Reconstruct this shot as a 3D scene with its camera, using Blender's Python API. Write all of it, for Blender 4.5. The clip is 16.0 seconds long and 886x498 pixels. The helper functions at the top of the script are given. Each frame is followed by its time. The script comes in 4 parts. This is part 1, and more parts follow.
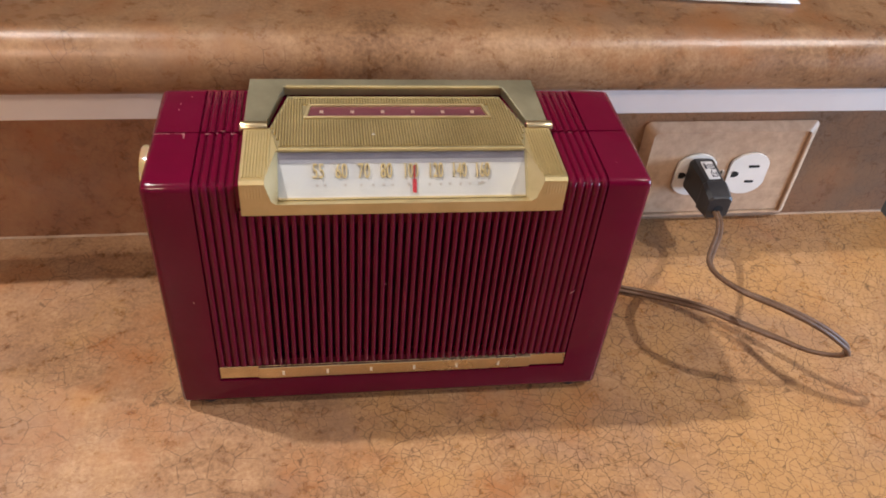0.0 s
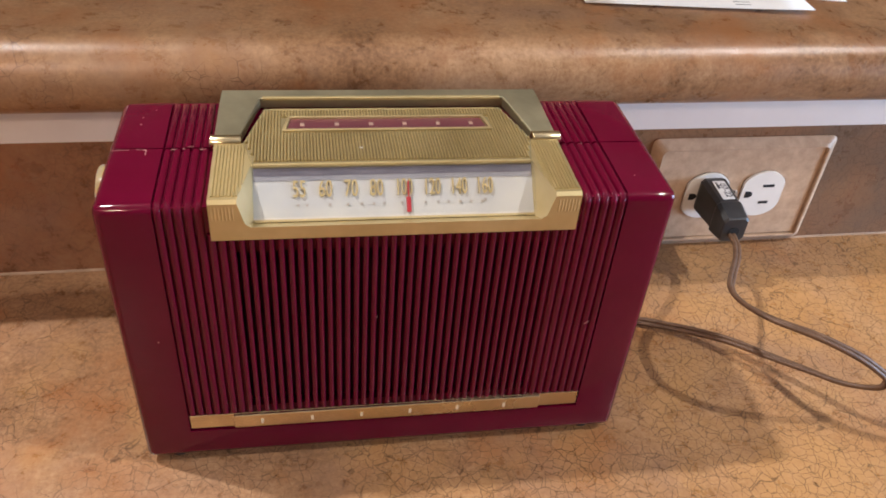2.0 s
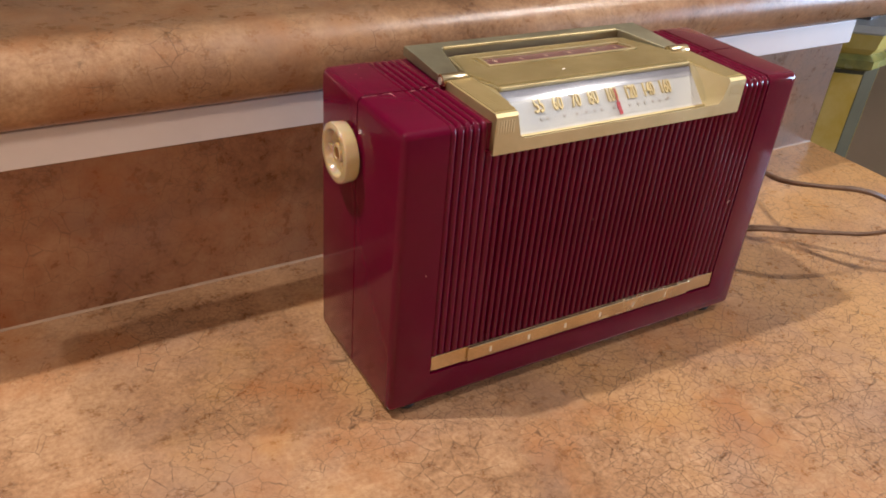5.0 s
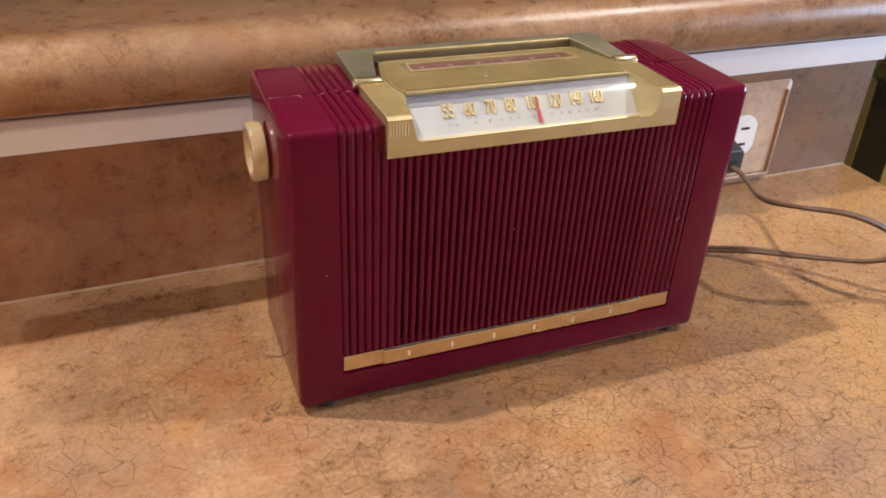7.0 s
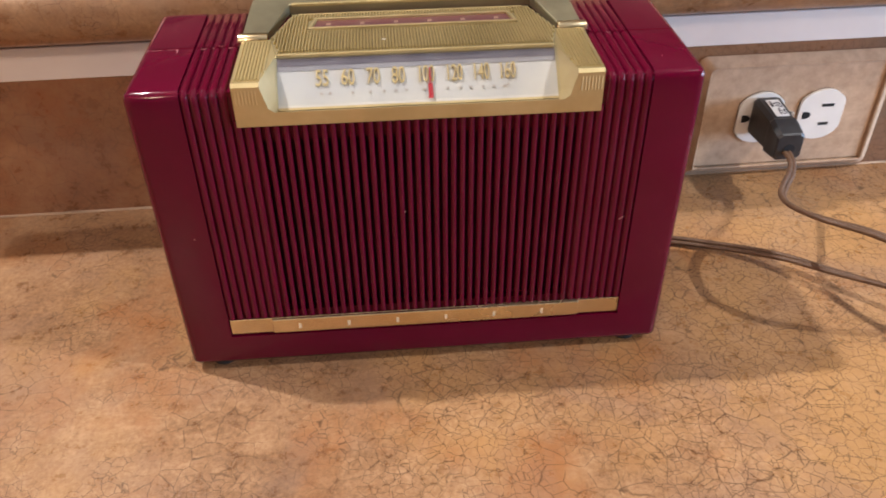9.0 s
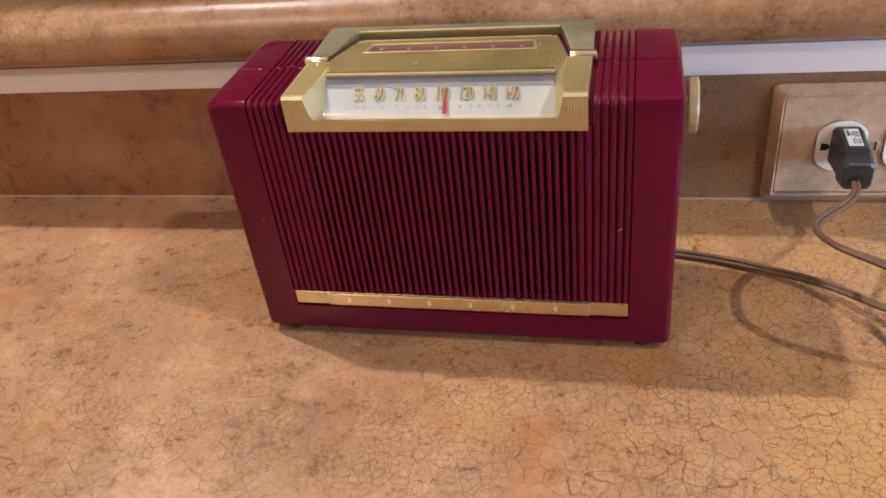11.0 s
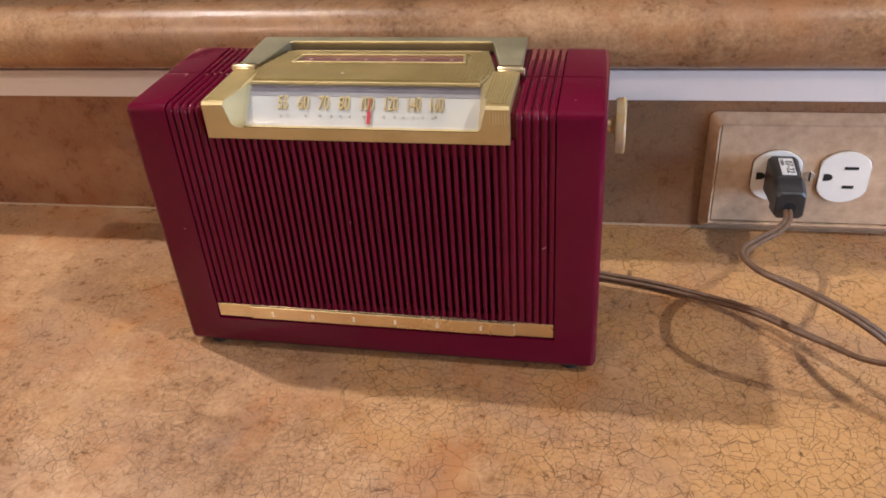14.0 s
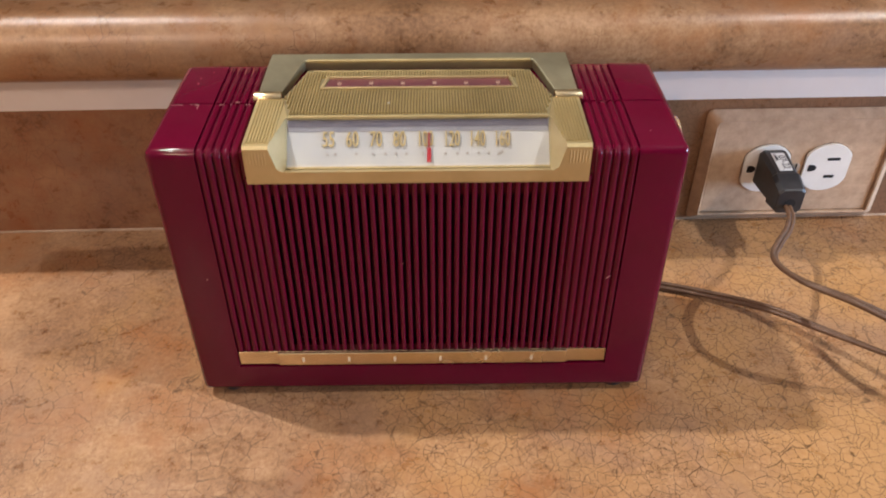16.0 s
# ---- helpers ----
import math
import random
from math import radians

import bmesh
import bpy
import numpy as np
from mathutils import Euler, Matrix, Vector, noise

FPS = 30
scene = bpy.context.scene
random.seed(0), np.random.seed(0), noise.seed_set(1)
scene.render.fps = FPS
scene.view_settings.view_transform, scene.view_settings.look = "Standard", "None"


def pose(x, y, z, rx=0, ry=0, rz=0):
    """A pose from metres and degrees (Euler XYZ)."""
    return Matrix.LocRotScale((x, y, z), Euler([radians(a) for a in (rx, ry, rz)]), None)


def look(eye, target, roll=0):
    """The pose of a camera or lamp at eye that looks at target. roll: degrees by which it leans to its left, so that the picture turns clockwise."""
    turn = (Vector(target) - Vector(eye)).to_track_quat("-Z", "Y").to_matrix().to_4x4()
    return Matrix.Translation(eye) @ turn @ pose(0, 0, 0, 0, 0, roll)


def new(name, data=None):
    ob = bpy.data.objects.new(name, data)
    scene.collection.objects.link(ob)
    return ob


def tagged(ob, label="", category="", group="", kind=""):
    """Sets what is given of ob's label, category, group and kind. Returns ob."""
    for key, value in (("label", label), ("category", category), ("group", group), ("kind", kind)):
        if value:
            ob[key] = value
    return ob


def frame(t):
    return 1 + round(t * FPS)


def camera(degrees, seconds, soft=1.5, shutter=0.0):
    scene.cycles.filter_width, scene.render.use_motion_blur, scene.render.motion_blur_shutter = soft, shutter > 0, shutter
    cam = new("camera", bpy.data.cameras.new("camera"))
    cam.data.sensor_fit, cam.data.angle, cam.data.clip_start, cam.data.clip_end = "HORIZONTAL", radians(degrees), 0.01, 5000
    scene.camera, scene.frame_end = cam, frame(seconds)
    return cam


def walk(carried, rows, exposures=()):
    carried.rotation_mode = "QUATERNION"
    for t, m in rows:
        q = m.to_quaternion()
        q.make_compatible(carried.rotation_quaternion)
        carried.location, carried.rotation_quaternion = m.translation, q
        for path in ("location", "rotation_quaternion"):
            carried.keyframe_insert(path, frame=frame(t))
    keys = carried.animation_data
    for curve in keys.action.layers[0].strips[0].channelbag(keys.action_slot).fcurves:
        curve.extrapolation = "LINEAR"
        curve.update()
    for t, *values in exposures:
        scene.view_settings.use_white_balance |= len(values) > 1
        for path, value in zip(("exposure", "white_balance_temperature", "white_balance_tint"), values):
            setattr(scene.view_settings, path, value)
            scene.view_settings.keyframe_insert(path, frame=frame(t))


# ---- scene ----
EXPOSURE = 0.06
cam = camera(57.0, 16.0, soft=1.75, shutter=0.3)
PATH = [
    (0, (-0.0297, -0.4339, 0.3610), (0.2465, 1.0507, -0.9504), 5.44),
    (0.5, (-0.0350, -0.4537, 0.3827), (0.2314, 1.0339, -0.9272), 5.35),
    (1, (-0.0301, -0.4591, 0.3704), (0.2398, 1.0398, -0.9259), 5.25),
    (1.5, (-0.0359, -0.4276, 0.3524), (0.2480, 1.0932, -0.9150), 5.09),
    (2, (-0.0294, -0.4038, 0.3275), (0.2868, 1.1381, -0.9064), 5.09),
    (2.5, (-0.0378, -0.3967, 0.3096), (0.3379, 1.1635, -0.8840), 4.96),
    (3, (-0.0769, -0.3996, 0.2929), (0.4288, 1.1655, -0.8449), 5.44),
    (3.5, (-0.1413, -0.4089, 0.2917), (0.4886, 1.1333, -0.8151), 5.21),
    (4, (-0.1898, -0.4091, 0.2859), (0.5723, 1.0854, -0.8030), 5.28),
    (4.2, (-0.2006, -0.4099, 0.2842), (0.5930, 1.0708, -0.8010), 5.00),
    (4.72, (-0.2320, -0.4055, 0.2790), (0.6440, 1.0474, -0.7887), 4.95),
    (5.25, (-0.2544, -0.3971, 0.2733), (0.6740, 1.0442, -0.7717), 4.91),
    (5.78, (-0.2582, -0.3941, 0.2697), (0.6714, 1.0569, -0.7574), 4.71),
    (6.3, (-0.2351, -0.4057, 0.2707), (0.6269, 1.0804, -0.7532), 4.21),
    (6.5, (-0.2129, -0.4147, 0.2715), (0.5933, 1.1027, -0.7520), 3.76),
    (7, (-0.1646, -0.4448, 0.2779), (0.5035, 1.1298, -0.7586), 2.93),
    (7.5, (-0.1208, -0.4593, 0.2823), (0.4059, 1.1410, -0.7954), 2.58),
    (8, (-0.0817, -0.4591, 0.2841), (0.2828, 1.1474, -0.8500), 1.53),
    (8.5, (-0.0425, -0.4505, 0.2889), (0.1877, 1.1447, -0.8952), 0.37),
    (9, (-0.0084, -0.4369, 0.2873), (0.1074, 1.1474, -0.9278), -0.82),
    (9.2, (-0.0092, -0.4328, 0.2889), (0.0628, 1.1461, -0.9367), -1.39),
    (9.72, (0.0154, -0.4351, 0.2922), (-0.0386, 1.1384, -0.9363), -2.91),
    (10.25, (0.0484, -0.4535, 0.2997), (-0.1773, 1.1192, -0.9030), -5.06),
    (10.78, (0.0825, -0.4745, 0.3065), (-0.3063, 1.0975, -0.8608), -7.07),
    (11.3, (0.1102, -0.4843, 0.3082), (-0.3795, 1.0824, -0.8344), -8.17),
    (11.5, (0.1218, -0.4816, 0.3051), (-0.3994, 1.0805, -0.8299), -8.35),
    (12, (0.1509, -0.4844, 0.3041), (-0.4372, 1.0660, -0.8141), -8.91),
    (12.5, (0.1678, -0.4891, 0.3029), (-0.4452, 1.0693, -0.7905), -9.01),
    (13, (0.1629, -0.4844, 0.3031), (-0.4191, 1.0786, -0.8007), -8.08),
    (13.5, (0.1452, -0.4790, 0.2999), (-0.3593, 1.1115, -0.8028), -6.62),
    (14, (0.1186, -0.4743, 0.2944), (-0.2638, 1.1525, -0.8044), -4.55),
    (14.5, (0.0832, -0.4724, 0.2919), (-0.1650, 1.1799, -0.8074), -2.67),
    (15, (0.0421, -0.4692, 0.2888), (-0.0800, 1.1818, -0.8334), -1.08),
    (15.5, (0.0156, -0.4589, 0.2942), (-0.0204, 1.1523, -0.8902), -0.36),
    (16, (0.0117, -0.4378, 0.3235), (0.0298, 1.1327, -0.9148), -0.27),
]
walk(cam, [(t, look(eye, target, roll)) for t, eye, target, roll in PATH], exposures=[(0.0, EXPOSURE), (3.0, EXPOSURE + 0.02), (4.5, EXPOSURE + 0.06), (6.5, EXPOSURE + 0.13), (8.0, EXPOSURE + 0.14), (9.2, EXPOSURE + 0.09), (11.5, EXPOSURE), (16.0, EXPOSURE)])

# ---- world and lamps ----
world = bpy.data.worlds.new("room_air")
scene.world = world
world.use_nodes = True
world.node_tree.nodes["Background"].inputs[0].default_value = (0.62, 0.72, 1.0, 1)
world.node_tree.nodes["Background"].inputs[1].default_value = 0.10


def disc_lamp(name, at, aim, watts, size, colour, shape="DISK", size_y=0.0):
    data = bpy.data.lights.new(name, "AREA")
    data.shape, data.size, data.energy, data.color = shape, size, watts, colour
    if size_y:
        data.size_y = size_y
    ob = new(name, data)
    ob.matrix_world = look(at, aim)
    return ob


CEIL = 1.52
WARM = (1.0, 0.95, 0.925)
# recessed ceiling lamps: to the right in front of the wall, behind the ledge to the left, and a warmer one far in front
disc_lamp("ceiling_lamp_light", (1.07, -0.48, CEIL - 0.02), (0.2, -0.2, 0), 13.4, 0.045, WARM)
disc_lamp("ceiling_lamp_light", (-0.70, 0.105, CEIL - 0.02), (0, -0.15, 0), 21.0, 0.045, WARM)
disc_lamp("ceiling_lamp_light", (-0.95, -1.75, CEIL - 0.02), (-0.4, 0.0, 0.05), 18.0, 0.30, (1.0, 0.72, 0.56))
# daylight in the window to the right
disc_lamp("window_light", (1.62, -0.55, 0.19), (0, -0.1, 0.05), 29.5, 0.72, (0.51, 0.70, 1.0), "RECTANGLE", 0.42)


# ---- materials ----
def material(name, colour=(0.5, 0.5, 0.5), rough=0.5, metal=0.0, coat=0.0):
    m = bpy.data.materials.new(name)
    m.use_nodes = True
    b = m.node_tree.nodes["Principled BSDF"]
    b.inputs["Base Color"].default_value = (*colour, 1)
    b.inputs["Roughness"].default_value = rough
    b.inputs["Metallic"].default_value = metal
    b.inputs["Coat Weight"].default_value = coat
    b.inputs["Coat Roughness"].default_value = 0.06
    return m


def node(m, kind, **sets):
    n = m.node_tree.nodes.new(kind)
    for key, value in sets.items():
        if key in n.inputs:
            n.inputs[key].default_value = value
    return n


def link(m, a, out, b, into):
    m.node_tree.links.new(a.outputs[out], b.inputs[into])


def ramp(m, stops):
    r = m.node_tree.nodes.new("ShaderNodeValToRGB")
    while len(r.color_ramp.elements) < len(stops):
        r.color_ramp.elements.new(0.5)
    for e, (p, c) in zip(r.color_ramp.elements, stops):
        e.position, e.color = p, (*c, 1) if len(c) == 3 else c
    return r


def worn(m, scale, low, high, rough=None, bump=0.0, bump_scale=None, detail=6.0):
    """Two-scale variation of colour, roughness and relief."""
    b = m.node_tree.nodes["Principled BSDF"]
    co = node(m, "ShaderNodeTexCoord")
    n1 = node(m, "ShaderNodeTexNoise", Scale=scale, Detail=detail, Roughness=0.62)
    link(m, co, "Object", n1, "Vector")
    r1 = ramp(m, [(0.3, low), (0.7, high)])
    link(m, n1, "Fac", r1, "Fac")
    link(m, r1, "Color", b, "Base Color")
    if rough:
        r2 = ramp(m, [(0.3, (rough[0],) * 3), (0.7, (rough[1],) * 3)])
        n2 = node(m, "ShaderNodeTexNoise", Scale=scale * 0.37, Detail=4.0)
        link(m, co, "Object", n2, "Vector")
        link(m, n2, "Fac", r2, "Fac")
        link(m, r2, "Color", b, "Roughness")
    if bump:
        n3 = node(m, "ShaderNodeTexNoise", Scale=bump_scale or scale * 6, Detail=3.0)
        link(m, co, "Object", n3, "Vector")
        bp = node(m, "ShaderNodeBump", Strength=bump, Distance=0.0004)
        link(m, n3, "Fac", bp, "Height")
        link(m, bp, "Normal", b, "Normal")
    return m


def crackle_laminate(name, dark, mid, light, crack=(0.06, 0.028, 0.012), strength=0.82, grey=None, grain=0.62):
    """Printed laminate: cloudy rust and tan patches with fine branching cracks."""
    m = material(name, mid, 0.3)
    b = m.node_tree.nodes["Principled BSDF"]
    geo = node(m, "ShaderNodeNewGeometry")
    big = node(m, "ShaderNodeTexNoise", Scale=9.0, Detail=5.0, Roughness=0.6, Distortion=0.4)
    link(m, geo, "Position", big, "Vector")
    fine = node(m, "ShaderNodeTexNoise", Scale=75.0, Detail=9.0, Roughness=0.72)
    link(m, geo, "Position", fine, "Vector")
    add = node(m, "ShaderNodeMath")
    add.operation = "MULTIPLY_ADD"
    add.inputs[1].default_value = 0.70
    link(m, fine, "Fac", add, 0)
    half = node(m, "ShaderNodeMath")
    half.operation = "MULTIPLY_ADD"
    half.inputs[1].default_value, half.inputs[2].default_value = 0.70, -0.25
    link(m, big, "Fac", half, 0)
    link(m, half, 0, add, 2)
    grit = node(m, "ShaderNodeTexNoise", Scale=400.0, Detail=5.0, Roughness=0.65)
    link(m, geo, "Position", grit, "Vector")
    sand = node(m, "ShaderNodeMath")
    sand.operation = "MULTIPLY_ADD"
    sand.inputs[1].default_value = grain
    link(m, grit, "Fac", sand, 0)
    link(m, add, 0, sand, 2)
    level = node(m, "ShaderNodeMath")
    level.operation = "SUBTRACT"
    level.inputs[1].default_value = 0.5 * grain - 0.075
    link(m, sand, 0, level, 0)
    add = level
    tone = ramp(m, [(0.30, dark), (0.50, mid), (0.72, light)])
    link(m, add, 0, tone, "Fac")
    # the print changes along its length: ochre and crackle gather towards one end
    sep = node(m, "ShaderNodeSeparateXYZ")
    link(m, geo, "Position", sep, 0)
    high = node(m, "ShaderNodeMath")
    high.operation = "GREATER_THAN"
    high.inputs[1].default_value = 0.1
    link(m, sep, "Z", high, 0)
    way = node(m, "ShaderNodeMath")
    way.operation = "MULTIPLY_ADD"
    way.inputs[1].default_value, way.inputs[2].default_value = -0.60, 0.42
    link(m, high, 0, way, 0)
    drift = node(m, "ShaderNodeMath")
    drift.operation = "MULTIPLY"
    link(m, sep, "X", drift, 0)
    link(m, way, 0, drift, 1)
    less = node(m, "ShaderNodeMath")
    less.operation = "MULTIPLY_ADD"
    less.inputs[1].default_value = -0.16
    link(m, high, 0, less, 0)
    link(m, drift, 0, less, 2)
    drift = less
    # rust patches
    rust = node(m, "ShaderNodeTexNoise", Scale=17.0, Detail=6.0, Roughness=0.65)
    off = node(m, "ShaderNodeVectorMath")
    off.operation = "ADD"
    off.inputs[1].default_value = (3.1, 1.7, 0.4)
    link(m, geo, "Position", off, 0)
    link(m, off, 0, rust, "Vector")
    rfac = ramp(m, [(0.5, (0, 0, 0)), (0.68, (1, 1, 1))])
    link(m, rust, "Fac", rfac, "Fac")
    mix1 = node(m, "ShaderNodeMix")
    mix1.data_type = "RGBA"
    mix1.inputs["B"].default_value = (mid[0] * 1.0, mid[1] * 0.74, mid[2] * 0.52, 1)
    rmul = node(m, "ShaderNodeMath")
    rmul.operation = "MULTIPLY"
    rmul.inputs[1].default_value = 0.8
    link(m, rfac, "Color", rmul, 0)
    link(m, rmul, 0, mix1, "Factor")
    link(m, tone, "Color", mix1, "A")
    ochre = node(m, "ShaderNodeTexNoise", Scale=11.0, Detail=5.0, Roughness=0.6)
    off2 = node(m, "ShaderNodeVectorMath")
    off2.operation = "ADD"
    off2.inputs[1].default_value = (7.3, 4.1, 2.2)
    link(m, geo, "Position", off2, 0)
    link(m, off2, 0, ochre, "Vector")
    ofac = ramp(m, [(0.48, (0, 0, 0)), (0.66, (0.75, 0.75, 0.75))])
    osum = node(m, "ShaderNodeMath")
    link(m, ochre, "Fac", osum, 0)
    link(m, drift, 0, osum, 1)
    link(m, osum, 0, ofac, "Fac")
    mix0 = node(m, "ShaderNodeMix")
    mix0.data_type = "RGBA"
    mix0.inputs["B"].default_value = (light[0] * 0.95, light[1] * 0.86, light[2] * 0.62, 1)
    link(m, ofac, "Color", mix0, "Factor")
    link(m, mix1, "Result", mix0, "A")
    dusk = node(m, "ShaderNodeTexNoise", Scale=15.0, Detail=7.0, Roughness=0.62, Distortion=0.4)
    off3 = node(m, "ShaderNodeVectorMath")
    off3.operation = "ADD"
    off3.inputs[1].default_value = (1.9, 8.4, 5.2)
    link(m, geo, "Position", off3, 0)
    link(m, off3, 0, dusk, "Vector")
    dfac = ramp(m, [(0.50, (0, 0, 0)), (0.72, (0.65, 0.65, 0.65))])
    link(m, dusk, "Fac", dfac, "Fac")
    mix5 = node(m, "ShaderNodeMix")
    mix5.data_type = "RGBA"
    mix5.inputs["B"].default_value = (mid[0] * 0.84, mid[1] * 0.92, mid[2] * 1.22, 1)
    link(m, dfac, "Color", mix5, "Factor")
    link(m, mix0, "Result", mix5, "A")
    mix1 = mix5
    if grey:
        # the colour turns from rust to grey-brown along x, with a cloudy border
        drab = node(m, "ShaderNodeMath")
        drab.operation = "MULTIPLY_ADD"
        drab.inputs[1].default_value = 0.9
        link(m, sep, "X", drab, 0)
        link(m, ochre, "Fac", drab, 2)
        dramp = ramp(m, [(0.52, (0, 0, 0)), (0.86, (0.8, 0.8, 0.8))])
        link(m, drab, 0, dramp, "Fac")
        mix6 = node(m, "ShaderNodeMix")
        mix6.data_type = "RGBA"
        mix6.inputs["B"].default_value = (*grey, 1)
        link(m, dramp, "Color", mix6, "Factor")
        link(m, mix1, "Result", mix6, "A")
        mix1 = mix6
    # cracks: edges of warped cells of two sizes, only in patches
    warp = node(m, "ShaderNodeTexNoise", Scale=42.0, Detail=4.0)
    link(m, geo, "Position", warp, "Vector")
    wmul = node(m, "ShaderNodeVectorMath")
    wmul.operation = "SCALE"
    wmul.inputs["Scale"].default_value = 0.0075
    link(m, warp, "Color", wmul, 0)
    wadd = node(m, "ShaderNodeVectorMath")
    wadd.operation = "ADD"
    link(m, geo, "Position", wadd, 0)
    link(m, wmul, 0, wadd, 1)
    lines = None
    for size, width, low, high, seed in ((88.0, 0.024, 0.39, 0.48, 0.0), (205.0, 0.043, 0.41, 0.50, 5.0)):
        vor = node(m, "ShaderNodeTexVoronoi", Scale=size)
        vor.feature = "DISTANCE_TO_EDGE"
        link(m, wadd, 0, vor, "Vector")
        edge = ramp(m, [(0.0, (1, 1, 1)), (width, (0, 0, 0))])
        link(m, vor, "Distance", edge, "Fac")
        mask = node(m, "ShaderNodeTexNoise", Scale=12.0 if size < 150 else 24.0, Detail=4.0, Roughness=0.6)
        shift = node(m, "ShaderNodeVectorMath")
        shift.operation = "ADD"
        shift.inputs[1].default_value = (seed, seed * 0.7, 0)
        link(m, geo, "Position", shift, 0)
        link(m, shift, 0, mask, "Vector")
        mr = ramp(m, [(low, (0, 0, 0)), (high, (1, 1, 1))])
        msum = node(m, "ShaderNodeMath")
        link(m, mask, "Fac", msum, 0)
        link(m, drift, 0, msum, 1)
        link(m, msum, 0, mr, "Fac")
        gap = node(m, "ShaderNodeTexNoise", Scale=size * 1.5, Detail=2.0)
        link(m, shift, 0, gap, "Vector")
        gr = ramp(m, [(0.34, (0.0, 0.0, 0.0)), (0.46, (1, 1, 1))])
        link(m, gap, "Fac", gr, "Fac")
        both = node(m, "ShaderNodeMath")
        both.operation = "MULTIPLY"
        link(m, mr, "Color", both, 0)
        link(m, gr, "Color", both, 1)
        mul = node(m, "ShaderNodeMath")
        mul.operation = "MULTIPLY"
        link(m, edge, "Color", mul, 0)
        link(m, both, 0, mul, 1)
        if lines is None:
            lines = mul
        else:
            mx = node(m, "ShaderNodeMath")
            mx.operation = "MAXIMUM"
            link(m, lines, 0, mx, 0)
            link(m, mul, 0, mx, 1)
            lines = mx
    soft = node(m, "ShaderNodeMath")
    soft.operation = "MULTIPLY"
    soft.inputs[1].default_value = strength
    link(m, lines, 0, soft, 0)
    mix2 = node(m, "ShaderNodeMix")
    mix2.data_type = "RGBA"
    mix2.inputs["B"].default_value = (*crack, 1)
    link(m, soft, 0, mix2, "Factor")
    link(m, mix1, "Result", mix2, "A")
    link(m, mix2, "Result", b, "Base Color")
    rr = ramp(m, [(0.3, (0.24,) * 3), (0.75, (0.38,) * 3)])
    link(m, fine, "Fac", rr, "Fac")
    link(m, rr, "Color", b, "Roughness")
    bp = node(m, "ShaderNodeBump", Strength=0.30, Distance=0.0005)
    link(m, grit, "Fac", bp, "Height")
    link(m, bp, "Normal", b, "Normal")
    return m


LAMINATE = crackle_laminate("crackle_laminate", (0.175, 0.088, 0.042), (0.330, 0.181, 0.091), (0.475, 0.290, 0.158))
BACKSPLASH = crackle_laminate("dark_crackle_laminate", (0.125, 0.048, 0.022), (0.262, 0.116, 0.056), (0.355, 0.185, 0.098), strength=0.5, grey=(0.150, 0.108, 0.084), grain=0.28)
MAROON = worn(material("maroon_plastic", (0.16, 0.005, 0.03), 0.16, coat=0.0), 30.0, (0.090, 0.0012, 0.0145), (0.106, 0.0018, 0.0190), (0.07, 0.13), 0.04, 900.0)
MAROON.node_tree.nodes["Principled BSDF"].inputs["Specular IOR Level"].default_value = 0.27
# case maroon made darker and duller: the shade between the ribs as colour
SHADED_MAROON = worn(material("shaded_matt_maroon", (0.06, 0.001, 0.008), 0.5), 60.0, (0.058, 0.0008, 0.0075), (0.075, 0.0012, 0.0100), (0.45, 0.6))
SHADED_MAROON.node_tree.nodes["Principled BSDF"].inputs["Specular IOR Level"].default_value = 0.12
GROOVE = material("groove_dark", (0.02, 0.001, 0.004), 0.6)
CLOTH = worn(material("speaker_cloth", (0.01, 0.004, 0.004), 0.95), 900.0, (0.034, 0.003, 0.007), (0.056, 0.006, 0.012))
GOLD = worn(material("brushed_gold", (0.62, 0.48, 0.2), 0.3, 0.9), 60.0, (0.56, 0.455, 0.235), (0.66, 0.55, 0.305), (0.42, 0.54), 0.06, 1200.0)
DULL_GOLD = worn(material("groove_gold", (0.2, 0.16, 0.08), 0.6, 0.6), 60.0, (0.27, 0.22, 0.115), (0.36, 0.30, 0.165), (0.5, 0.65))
STRIP_GOLD = worn(material("strip_gold", (0.7, 0.55, 0.3), 0.25, 1.0), 50.0, (0.64, 0.53, 0.34), (0.76, 0.65, 0.45), (0.18, 0.30), 0.05, 500.0)
OLD_GOLD = worn(material("tarnished_gold", (0.36, 0.3, 0.15), 0.4, 1.0), 45.0, (0.34, 0.31, 0.21), (0.47, 0.425, 0.29), (0.44, 0.58), 0.08, 900.0)
BRIGHT_GOLD = worn(material("polished_gold", (0.85, 0.65, 0.30), 0.22, 1.0), 40.0, (0.70, 0.57, 0.34), (0.82, 0.70, 0.46), (0.16, 0.30))
CREAM_GOLD = worn(material("gilt_paint", (0.8, 0.62, 0.28), 0.3, 0.6), 50.0, (0.50, 0.405, 0.215), (0.60, 0.50, 0.29), (0.36, 0.52))
SILVER = worn(material("dial_silver", (0.82, 0.82, 0.83), 0.42), 55.0, (0.45, 0.45, 0.455), (0.56, 0.55, 0.515), (0.5, 0.6))
SILVER.node_tree.nodes["Principled BSDF"].inputs["Specular IOR Level"].default_value = 0.1
DIAL_SHADE = worn(material("dial_painted_shade", (0.16, 0.14, 0.2), 0.4), 90.0, (0.095, 0.085, 0.105), (0.15, 0.135, 0.16))
DIAL_SHADE_EDGE = worn(material("dial_painted_shade_edge", (0.27, 0.26, 0.28), 0.4), 70.0, (0.23, 0.225, 0.25), (0.31, 0.30, 0.31))
